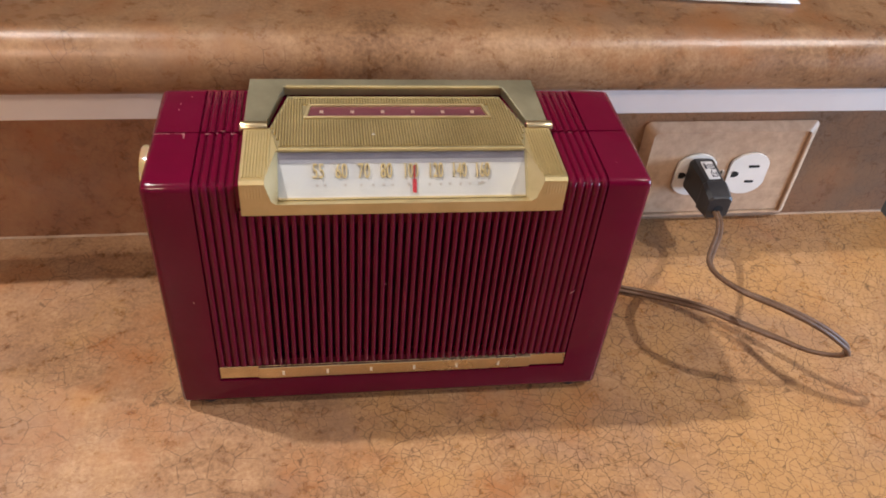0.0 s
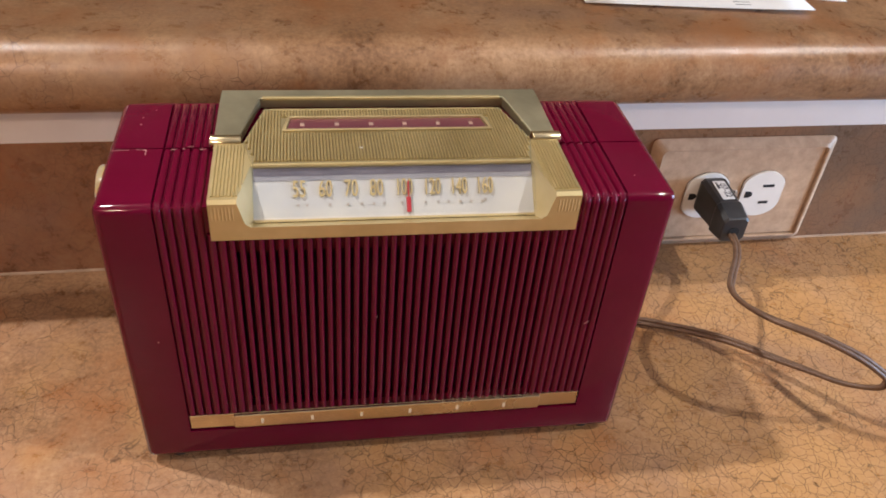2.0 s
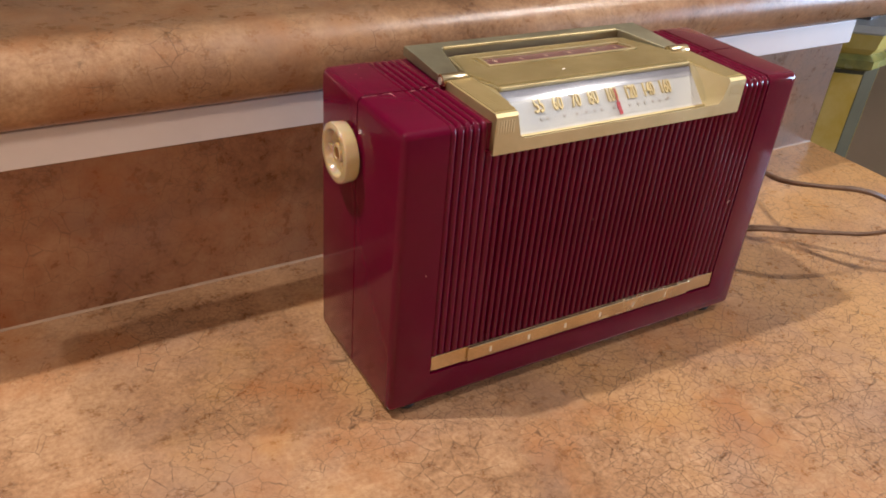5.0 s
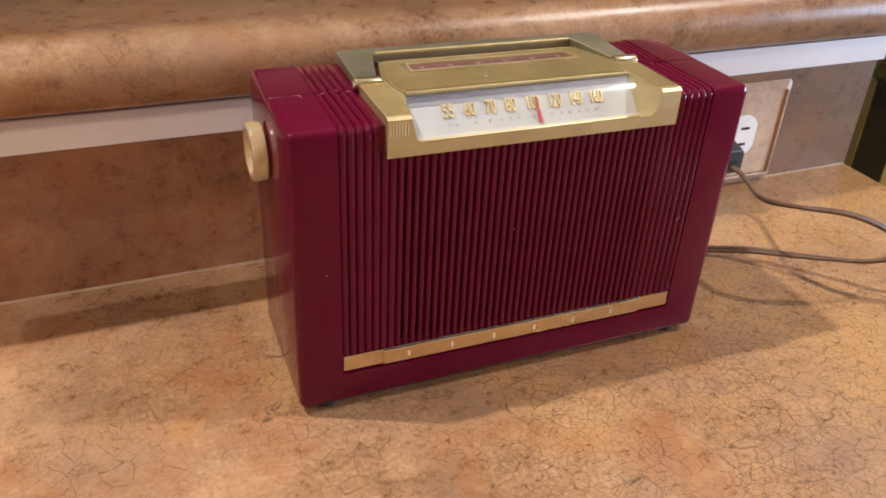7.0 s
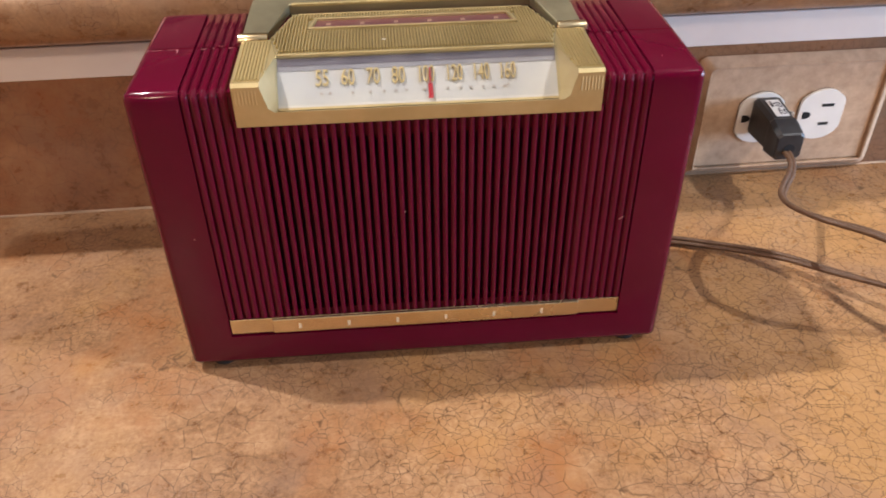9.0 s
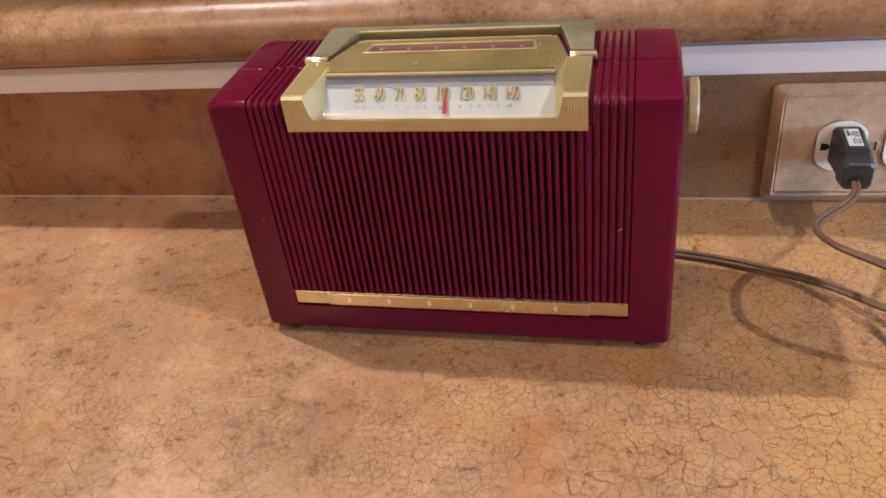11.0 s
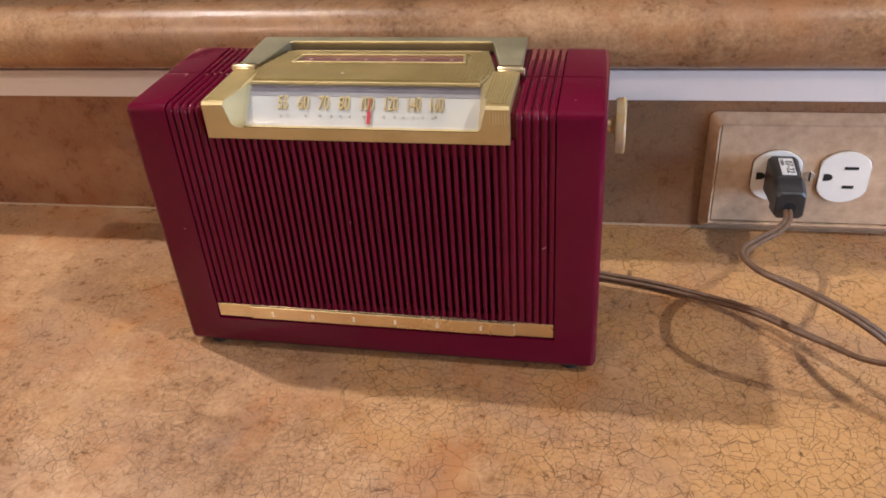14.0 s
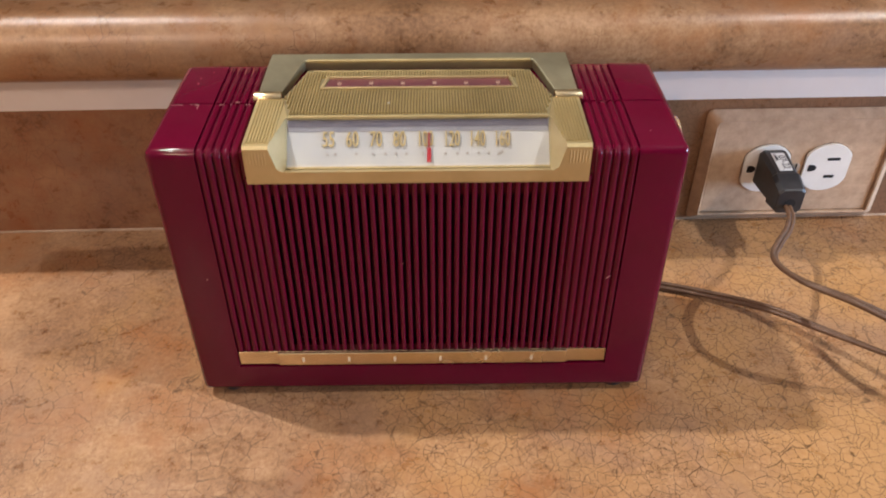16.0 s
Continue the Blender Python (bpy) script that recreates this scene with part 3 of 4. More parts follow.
SLOPE = math.degrees(math.atan2(P_TOP[1] - P_LOW[1], P_TOP[0] - P_LOW[0]))


def dial_slab(f0, f1, x0, x1, lift0, lift1):
    bm = bmesh.new()
    pts = [on_dial(x, f, l) for l in (lift0, lift1) for x, f in ((x0, f0), (x1, f0), (x1, f1), (x0, f1))]
    v = [bm.verts.new(p) for p in pts]
    for ring in ((0, 1, 2, 3), (4, 5, 6, 7), (0, 1, 5, 4), (1, 2, 6, 5), (2, 3, 7, 6), (3, 0, 4, 7)):
        bm.faces.new([v[i] for i in ring])
    return bm


dial = part("dial_scale", dial_slab(0.0, 1.0, -DW, DW, -0.0012, 0.0), SILVER, bezel, "silver-white tuning dial")
# shade and dark reflection at the dial's top, laid on as two grey slabs
part("shade_band", dial_slab(0.01, 0.16, -DW + 0.0003, DW - 0.0003, 0.0, 0.0003), DIAL_SHADE, dial, "grey-violet shade painted along the top of the dial")
part("shade_band_edge", dial_slab(0.16, 0.25, -DW + 0.0003, DW - 0.0003, 0.0, 0.0002), DIAL_SHADE_EDGE, dial, "pale grey soft edge of the painted shade")
part("gilt_lip", dial_slab(0.955, 1.0, -DW, DW, 0.0, 0.0012), CREAM_GOLD, dial, "gilt lip under the dial")
for text, x in (("55", -0.0334), ("60", -0.0232), ("70", -0.0131), ("80", -0.0030), ("100", 0.0080), ("120", 0.0194), ("140", 0.0303), ("160", 0.0410)):
    at = on_dial(x - RX - 0.0005, 0.42, 0.0004)
    writing("numeral", text, pose(*at, SLOPE, 0, 0), 0.0096, NUMERAL, dial, 0.50 if len(text) == 3 else 0.59, 0.0005, 0.00003)
for x in (-0.0345, -0.0310, -0.0220, -0.0149, -0.0095, -0.0048, -0.0006, 0.0065, 0.0161, 0.0213, 0.0255, 0.0304, 0.0347, 0.0392, 0.0405):
    bm = bmesh.new()
    disc(bm, (0, 0, 0), 0.00062, 0.0003, "z", 12)
    dot = part("scale_dot", bm, DOT, dial)
    dot.matrix_local = pose(*on_dial(x - RX, 0.70 if x < 0.04 else 0.67, 0.0001), SLOPE, 0, 0)
pointer = part("pointer", dial_slab(0.60, 0.88, 0.0091 - RX - 0.0009, 0.0091 - RX + 0.0009, 0.0009, 0.0013), POINTER, dial, "red tuning pointer")
part("pointer_tip", dial_slab(0.30, 0.605, 0.0091 - RX - 0.00030, 0.0091 - RX + 0.00030, 0.0013, 0.0016), POINTER, pointer)
# bowed clear lens
bm = bmesh.new()
lens_rows = []
for lift in (0.0026, 0.0032):
    for k in range(9):
        f = 0.0 + 0.93 * k / 8
        lens_rows.append([bm.verts.new(on_dial(x, f, lift + 0.0012 * math.sin(math.pi * k / 8))) for x in (-DW - 0.0002, DW + 0.0002)])
for k in range(8):
    for off in (0, 9):
        bm.faces.new((lens_rows[off + k][0], lens_rows[off + k][1], lens_rows[off + k + 1][1], lens_rows[off + k + 1][0]))
    for s in (0, 1):
        bm.faces.new((lens_rows[k][s], lens_rows[k + 1][s], lens_rows[k + 10][s], lens_rows[k + 9][s]))
for k in (0, 8):
    bm.faces.new((lens_rows[k][0], lens_rows[k][1], lens_rows[k + 9][1], lens_rows[k + 9][0]))
lens = part("lens", bm, CLEAR, bezel, "clear bowed plastic lens", smooth=True)
lens.data.set_sharp_from_angle(angle=radians(40))
lens.visible_shadow = False

# fluted centre panel with the name badge
PB = 0.0318          # rear edge of the centre panel


def leaning(*obs):
    """Lets the panel and what is on it fall away towards the rear."""
    for ob in obs:
        for v in ob.data.vertices:
            v.co.z -= 0.055 * max(0.0, v.co.y - W)



def panel_half(y):
    """Half width of the centre panel at a depth."""
    return 0.0605 + (0.0528 - 0.0605) * max(0.0, (y - HINGE) / (PB - HINGE))


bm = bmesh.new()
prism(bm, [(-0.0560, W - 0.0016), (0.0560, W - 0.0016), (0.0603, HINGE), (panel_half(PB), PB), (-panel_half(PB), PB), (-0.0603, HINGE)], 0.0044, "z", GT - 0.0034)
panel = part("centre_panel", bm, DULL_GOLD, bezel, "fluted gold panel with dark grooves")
BADGE_Y0, BADGE_Y1 = 0.0100, 0.0205
TOPZ = GT + 0.0010


def ridges(strips, height):
    """Fine flutes: each strip is (x, y0, y1, z) with a triangular section."""
    verts, faces = [], []
    w, c = 0.00046, 0.00024
    for x, y0, y1, z in strips:
        n = len(verts)
        for y in (y0, y1):
            verts += [(x - w, y, z), (x - c, y, z + height), (x + c, y, z + height), (x + w, y, z)]
        faces += [(n, n + 1, n + 2, n + 3), (n + 7, n + 6, n + 5, n + 4), (n, n + 4, n + 5, n + 1), (n + 1, n + 5, n + 6, n + 2), (n + 2, n + 6, n + 7, n + 3)]
    me = bpy.data.meshes.new("fluting")
    me.from_pydata(verts, [], faces)
    me.materials.append(GOLD)
    return me


strips = []
n_flutes = 91
for i in range(n_flutes):
    x = -0.0592 + 0.1184 * i / (n_flutes - 1)
    y_end = PB - 0.0030
    if abs(x) > panel_half(y_end) - 0.001:
        y_end = HINGE + (0.0595 - abs(x)) / (0.0605 - 0.0528) * (PB - HINGE)
    y_start = W + 0.0004 if abs(x) < 0.0555 else W + 0.0022 + (abs(x) - 0.0555) / 0.0045 * 0.0165
    if abs(x) < 0.0449:
        strips.append((x, y_start, BADGE_Y0 - 0.0022, TOPZ))
        strips.append((x, BADGE_Y1 + 0.0022, y_end, TOPZ))
    elif y_end > y_start + 0.002:
        strips.append((x, y_start, y_end, TOPZ))
flutes = new("fluting", ridges(strips, 0.0010))
flutes.parent = panel
tagged(flutes, kind="stuff")
strips = []
for s in (-1, 1):
    for i in range(9):
        x = 0.0600 + 0.0013 * i
        y0 = GF + 0.003 if x > 0.0612 else W + (x - 0.0568) / 0.0044 * (GF + 0.0022 - W) + 0.0012
        strips.append((s * x, max(y0, GF + 0.003), HINGE - 0.002, GT))
wing_flutes = new("wing_fluting", ridges(strips, 0.00065))
wing_flutes.parent = bezel
tagged(wing_flutes, kind="stuff")
verts, faces = [], []
for s in (-1, 1):
    for i in range(7):
        x, n = s * (0.0630 + 0.0013 * i), len(verts)
        verts += [(x - 0.0004, GF, 0.1420), (x + 0.0004, GF, 0.1420), (x, GF - 0.00015, 0.1425), (x - 0.0004, GF, GT - 0.0026), (x + 0.0004, GF, GT - 0.0026), (x, GF - 0.00015, GT - 0.003)]
        faces += [(n, n + 1, n + 2), (n + 3, n + 5, n + 4), (n, n + 2, n + 5, n + 3), (n + 1, n + 4, n + 5, n + 2)]
me = bpy.data.meshes.new("front_fluting")
me.from_pydata(verts, [], faces)
me.materials.append(GOLD)
front_flutes = new("front_fluting", me)
front_flutes.parent = bezel
tagged(front_flutes, kind="stuff")

# maroon strip under a raised gilt frame
bm = bmesh.new()
prism(bm, [(-0.0444, BADGE_Y0 - 0.0012), (0.0444, BADGE_Y0 - 0.0012), (0.0427, BADGE_Y1 + 0.0012), (-0.0427, BADGE_Y1 + 0.0012)], 0.0003, "z", TOPZ)
badge = part("badge_bed", bm, GOLD, bezel, "bed of the badge")
bm = bmesh.new()
prism(bm, [(-0.0432, BADGE_Y0), (0.0432, BADGE_Y0), (0.0415, BADGE_Y1), (-0.0415, BADGE_Y1)], 0.0002, "z", TOPZ + 0.0003)
on_panel = [badge, part("badge_field", bm, BADGE, badge, "maroon enamel strip")]
for y0, y1, w in ((BADGE_Y0 - 0.0016, BADGE_Y0, 0.0448), (BADGE_Y1, BADGE_Y1 + 0.0014, 0.0430)):
    bm = bmesh.new()
    box(bm, -w, w, y0, y1, TOPZ, TOPZ + 0.0016, 0.0003, None, 2)
    on_panel.append(part("badge_lip", bm, GOLD, badge))
for sx in (-1, 1):
    bm = bmesh.new()
    prism(bm, [(sx * 0.0433, BADGE_Y0 + 0.0001), (sx * 0.0446, BADGE_Y0 + 0.0001), (sx * 0.0430, BADGE_Y1 - 0.0001), (sx * 0.0416, BADGE_Y1 - 0.0001)], 0.0015, "z", TOPZ)
    on_panel.append(part("badge_end", bm, GOLD, badge))
for k in range(6):
    bm = bmesh.new()
    x = -0.0365 + 0.0146 * k
    box(bm, x - 0.0009, x + 0.0009, 0.0138, 0.0166, TOPZ + 0.0005, TOPZ + 0.0007)
    on_panel.append(part("badge_mark", bm, CREAM_MARK, badge))
bm = bmesh.new()
box(bm, -0.0500, 0.0500, PB - 0.0026, PB - 0.0010, TOPZ, TOPZ + 0.0007, 0.0003)
on_panel.append(part("panel_rail", bm, GOLD, bezel))
bm = bmesh.new()
box(bm, -0.0558, 0.0558, W - 0.0021, W - 0.0009, TOPZ - 0.0010, TOPZ + 0.0004, 0.0003)
part("window_rail", bm, GOLD, bezel)
leaning(panel, flutes, *on_panel)

# carrying handle folded down round the panel
HB = 0.0425


def handle_z(y):
    return 0.1510 + 0.0020 * (y - HINGE) / (HB - HINGE)


handle = new("handle")
handle.parent = radio
bm = bmesh.new()
ring_out = [(-0.0722, HINGE + 0.0035), (-0.0715, 0.0300), (-0.0712, HB), (0.0712, HB), (0.0715, 0.0300), (0.0722, HINGE + 0.0035)]
ring_in = [(-0.0622, HINGE + 0.0035), (-0.0562, 0.0296), (-0.0545, 0.0352), (0.0545, 0.0352), (0.0562, 0.0296), (0.0622, HINGE + 0.0035)]
to = [bm.verts.new((x, y, handle_z(y))) for x, y in ring_out]
ti = [bm.verts.new((x, y, handle_z(y))) for x, y in ring_in]
bo = [bm.verts.new((x, y, handle_z(y) - 0.0036 - (0.0010 if y > 0.02 else 0))) for x, y in ring_out]
bi = [bm.verts.new((x, y, handle_z(y) - 0.0036 - (0.0010 if y > 0.02 else 0))) for x, y in ring_in]
for i in range(5):
    bm.faces.new((to[i], to[i + 1], ti[i + 1], ti[i]))
    bm.faces.new((bo[i], bo[i + 1], bi[i + 1], bi[i]))
    bm.faces.new((to[i], to[i + 1], bo[i + 1], bo[i]))
    bm.faces.new((ti[i], ti[i + 1], bi[i + 1], bi[i]))
for i in (0, 5):
    bm.faces.new((to[i], ti[i], bi[i], bo[i]))
loops = [frozenset((r[i], r[i + 1])) for r in (to, ti) for i in range(5)]
bmesh.ops.bevel(bm, geom=[e for e in bm.edges if frozenset(e.verts) in loops], offset=0.0005, segments=2, profile=0.5, affect="EDGES")
part("bail", bm, OLD_GOLD, handle, "tarnished gold bail")
bm = bmesh.new()
box(bm, -0.0535, 0.0535, 0.0347, 0.0366, handle_z(0.034) - 0.001, handle_z(0.034) + 0.0005, 0.0004)
part("bail_edge", bm, GOLD, handle, "polished inner edge")
for s in (-1, 1):
    bm = bmesh.new()
    a, b = sorted((s * 0.0612, s * 0.0735))
    disc(bm, (a, HINGE + 0.0022, 0.1500), 0.0030, b - a, "x", 24, 0.0004)
    pin = part("hinge_pin", bm, BRIGHT_GOLD, handle, "polished gold hinge barrel", smooth=True)
    pin.data.set_sharp_from_angle(angle=radians(40))
    bm = bmesh.new()
    disc(bm, (s * 0.0735 - (0.0003 if s < 0 else 0), HINGE + 0.0022, 0.1500), 0.0017, 0.0004, "x", 16)
    part("pin_end", bm, STEEL, pin, "pale pin end")

# name strip at the foot of the grille
strip = new("name_strip")
strip.parent = radio
bm = bmesh.new()
box(bm, -0.0918, 0.0918, F + 0.0003, F + 0.0024, 0.0230, 0.0316, 0.0004)
part("strip_back", bm, STRIP_GOLD, strip, "gold strip")
bm = bmesh.new()
box(bm, -0.0722, 0.0722, F - 0.0014, F + 0.0002, 0.0236, 0.0318, 0.0006)
part("strip_front", bm, STRIP_GOLD, strip, "raised gold centre strip")
for k in range(6):
    bm = bmesh.new()
    x = -0.0595 + 0.0228 * k
    box(bm, x - 0.0006, x + 0.0006, F - 0.0016, F - 0.0014, 0.0262, 0.0290)
    part("strip_mark", bm, STRIP_MARK, strip)

# side knobs: thick rings of translucent plastic close to the case
for s, reach, deep in ((-1, 0.1214, 0.0), (1, 0.1222, 0.0018)):
    knob = new("knob")
    knob.parent = radio
    tagged(knob, "amber translucent ring knob")
    c = (s * (reach - 0.0068), 0.0088, 0.1204)
    bm = bmesh.new()
    lathe(bm, c, [(0.0034, deep), (0.0128, deep), (0.0134, deep + 0.0004), (0.0138, 0.0058), (0.0134, 0.0065), (0.0127, 0.0068), (0.0108, 0.0068), (0.0101, 0.0062), (0.0094, 0.0036), (0.0034, 0.0034)], s, 56)
    ring = part("dial_ring", bm, AMBER, knob, smooth=True)
    ring.data.set_sharp_from_angle(angle=radians(35))
    bm = bmesh.new()
    lathe(bm, c, [(0.0002, -0.004), (0.0029, -0.004), (0.0029, 0.0050), (0.0002, 0.0050)], s, 20)
    part("shaft", bm, BRIGHT_GOLD, knob, "brass shaft")
    bm = bmesh.new()
    lathe(bm, c, [(0.0030, -0.0004), (0.0048, -0.0004), (0.0044, 0.0052), (0.0030, 0.0054)], s, 24)
    part("hub", bm, AMBER, knob)
    for k in range(3):
        bm = bmesh.new()
        a, b = sorted((s * 0.0030, s * 0.0048))
        box(bm, a, b, -0.0010, 0.0010, 0.0042, 0.0099)
        spoke = part("spoke", bm, AMBER, knob)
        spoke.matrix_local = Matrix.Translation(c) @ Matrix.Rotation(2 * math.pi * k / 3 + 0.5, 4, "X")

# small damage; worn pale edges at the joint of the halves
for x, y, w, d in ((-0.1085, SEAM - 0.0011, 0.0034, 0.00012), (-0.1010, SEAM - 0.0010, 0.0016, 0.0001), (-0.0985, SEAM - 0.0030, 0.00016, 0.0019), (-0.0880, SEAM - 0.0011, 0.0012, 0.00012), (-0.0815, SEAM + 0.0012, 0.0010, 0.00012), (-0.0765, SEAM - 0.0011, 0.0012, 0.00012), (0.0830, SEAM - 0.0011, 0.0010, 0.0001)):
    bm = bmesh.new()
    box(bm, x - w, x + w, y - d, y + d, Z1 - 0.0004, Z1 + 0.00006)
    part("worn_edge", bm, SCUFF, radio, "pale worn edge")
for at, size, turn, mat in ((L(0.0915, -0.1498, 0.0785), (0.0013, 0.00014), 40, SCUFF), (L(-0.0035, -0.1498, 0.088), (0.0004, 0.0002), 70, SCUFF), (L(-0.094, -0.1498, 0.0795), (0.00025, 0.00025), 0, SCUFF)):
    bm = bmesh.new()
    box(bm, -size[0], size[0], -0.0001, 0.0001, -size[1], size[1])
    chip = part("scratch", bm, mat, radio, "pale scratch")
    chip.matrix_local = pose(at[0], F - 0.0001, at[2], 0, -turn, 0)
for x, y, r in ((-0.1030, 0.0270, 0.0005), (-0.1032, 0.0215, 0.0005), (-0.0985, 0.0335, 0.0004), (-0.0990, 0.0008, 0.0008), (-0.0840, 0.0012, 0.0006), (-0.0770, 0.0008, 0.0006), (0.0990, -0.0250, 0.0004)):
    bm = bmesh.new()
    bmesh.ops.create_icosphere(bm, subdivisions=1, radius=r)
    bmesh.ops.scale(bm, vec=(1, 0.6, 0.25), verts=bm.verts)
    nick = part("nick", bm, SCUFF, radio, "pale nick in the plastic")
    nick.location = (x, y, Z1)
bm = bmesh.new()
bmesh.ops.create_icosphere(bm, subdivisions=1, radius=0.0009)
bmesh.ops.scale(bm, vec=(1, 0.7, 0.4), verts=bm.verts)
speck = part("paint_speck", bm, PORCELAIN, radio, "pale chip of paint")
speck.location = (L(-0.0085, -0.1195, 0)[0], L(-0.0085, -0.1165, 0)[1], TOPZ + 0.0003)


# ---- wall outlet ----
PX, PZ = 0.2410, 0.0420
outlet = with_wall(thing("wall_outlet", (PX, 0.0, PZ), "tan painted wall plate with white duplex outlet, low on the wall", "outlet"))
HWP, HHP = 0.0620, 0.0400
bm = bmesh.new()
outer = [(-HWP, -HHP), (HWP, -HHP), (HWP, HHP), (-HWP, HHP)]
inner = [(-HWP + 0.0056, -HHP + 0.0050), (HWP - 0.0056, -HHP + 0.0050), (HWP - 0.0056, HHP - 0.0050), (-HWP + 0.0056, HHP - 0.0050)]
lip = [(-HWP + 0.0066, -HHP + 0.0058), (HWP - 0.0066, -HHP + 0.0058), (HWP - 0.0066, HHP - 0.0058), (-HWP + 0.0066, HHP - 0.0058)]
levels = [[bm.verts.new((x, y, z)) for x, z in ring] for ring, y in ((outer, -0.0002), (outer, -0.0014), (inner, -0.0062), (lip, -0.0060), (lip, -0.0030))]
for a, b in zip(levels, levels[1:]):
    for i in range(4):
        bm.faces.new((a[i], a[(i + 1) % 4], b[(i + 1) % 4], b[i]))
corner = [e for e in bm.edges if abs(abs(e.verts[0].co.x) - HWP) < 0.003 and abs(e.verts[0].co.y - e.verts[1].co.y) > 1e-4]
bmesh.ops.bevel(bm, geom=corner, offset=0.0035, segments=4, profile=0.5, affect="EDGES")
part("rim", bm, PLATE, outlet, smooth=False)
bm = bmesh.new()
box(bm, -HWP + 0.0074, HWP - 0.0074, -0.0044, -0.0004, -HHP + 0.0066, HHP - 0.0066, 0.0003)
part("plate", bm, PLATE, outlet)


def face_outline(r, clip, n=48):
    pts = []
    for k in range(n):
        a = 2 * math.pi * k / n
        pts.append((max(-clip, min(clip, r * math.cos(a))), r * math.sin(a)))
    return pts


for s in (-1, 1):
    face = new("receptacle")
    face.parent = outlet
    face.location = (s * 0.0195, 0, 0)
    bm = bmesh.new()
    prism(bm, face_outline(0.0178, 0.0150), 0.0012, "y", -0.0044)
    part("shadow_gap", bm, SLOT, face, "dark gap round the receptacle")
    bm = bmesh.new()
    prism(bm, face_outline(0.0171, 0.0143), 0.0022, "y", -0.0060)
    edges = [e for e in bm.edges if e.verts[0].co.y < -0.0059 and e.verts[1].co.y < -0.0059]
    bmesh.ops.bevel(bm, geom=edges, offset=0.0007, segments=2, profile=0.5, affect="EDGES")
    part("receptacle_face", bm, PORCELAIN, face, "white receptacle face")
    for z, w in ((0.0064, 0.0040), (-0.0064, 0.0033)):
        bm = bmesh.new()
        box(bm, 0.0032 - w, 0.0032 + w, -0.0062, -0.0050, z - 0.0010, z + 0.0010)
        part("slot", bm, SLOT, face)
    bm = bmesh.new()
    prism(bm, [(-0.0118, -0.0024), (-0.0088, -0.0024), (-0.0070, -0.0014), (-0.0064, 0.0), (-0.0070, 0.0014), (-0.0088, 0.0024), (-0.0118, 0.0024)], 0.0012, "y", -0.0062)
    part("ground_hole", bm, SLOT, face)
bm = bmesh.new()
disc(bm, (0, -0.0054, 0), 0.0032, 0.0016, "y", 24, 0.0004)
screw = part("screw", bm, STEEL, outlet, "steel centre screw")
bm = bmesh.new()
box(bm, -0.0005, 0.0005, -0.0056, -0.0052, -0.0030, 0.0030)
part("screw_slot", bm, SLOT, screw)

# ---- plug and cord ----
plug = with_wall(thing("plug", (PX - 0.0195 + 0.0016, -0.0062, PZ), "dark grey plug with a white label, pushed into the outlet", "plug"))
bm = bmesh.new()
stations = [(0.0, 0.0080, -0.0090, 0.0140), (-0.0025, 0.0087, -0.0098, 0.0147), (-0.0235, 0.0078, -0.0085, 0.0128), (-0.0250, 0.0086, -0.0096, 0.0130), (-0.0370, 0.0082, -0.0075, 0.0100), (-0.0380, 0.0074, -0.0065, 0.0090)]
rings = []
for y, hw, zl, zh in stations:
    c = 0.0022
    rings.append([bm.verts.new((x, y, z)) for x, z in ((-hw + c, zl), (hw - c, zl), (hw, zl + c), (hw, zh - c), (hw - c, zh), (-hw + c, zh), (-hw, zh - c), (-hw, zl + c))])
for a, b in zip(rings, rings[1:]):
    for i in range(8):
        bm.faces.new((a[i], a[(i + 1) % 8], b[(i + 1) % 8], b[i]))
bm.faces.new(rings[0])
bm.faces.new(rings[-1])
part("body", bm, PLUG, plug)
bm = bmesh.new()
v = [bm.verts.new(p) for p in ((-0.0034, -0.0045, 0.0148), (0.0046, -0.0045, 0.0148), (0.0046, -0.0220, 0.0132), (-0.0034, -0.0220, 0.0132))]
w = [bm.verts.new(p.co + Vector((0, 0, -0.0006))) for p in v]
bm.faces.new(v)
bm.faces.new(w)
for i in range(4):
    bm.faces.new((v[i], v[(i + 1) % 4], w[(i + 1) % 4], w[i]))
label = part("label", bm, LABEL, plug, "white paper label")
writing("label_date", "07-22", pose(0.0016, -0.0140, 0.0148 - 0.0095 * 0.0914 + 0.0002, 0, 5.2, -90), 0.0062, INK, label, 0.92, 0.0001, 0.0)
for x in (-0.0022, -0.0014):
    bm = bmesh.new()
    box(bm, x - 0.0002, x + 0.0002, -0.0120, -0.0056, 0.0134, 0.0148)
    part("print_bar", bm, INK, label)
bm = bmesh.new()
disc(bm, (0.0, -0.0382, -0.0002), 0.0034, 0.0006, "y", 20)
part("cord_hole", bm, SLOT, plug)
for z in (-0.0064, 0.0064):
    bm = bmesh.new()
    box(bm, -0.0030, 0.0030, -0.001, 0.0046, z - 0.0007, z + 0.0007)
    part("blade", bm, STEEL, plug)


def smooth_path(points, steps=10):
    """Catmull-Rom through the points."""
    pts = [Vector(p) for p in points]
    pts = [2 * pts[0] - pts[1]] + pts + [2 * pts[-1] - pts[-2]]
    out = []
    for a, b, c, d in zip(pts, pts[1:], pts[2:], pts[3:]):
        for k in range(steps):
            t = k / steps
            out.append(0.5 * (2 * b + (c - a) * t + (2 * a - 5 * b + 4 * c - d) * t * t + (3 * b - a - 3 * c + d) * t ** 3))
    return out + [pts[-2]]


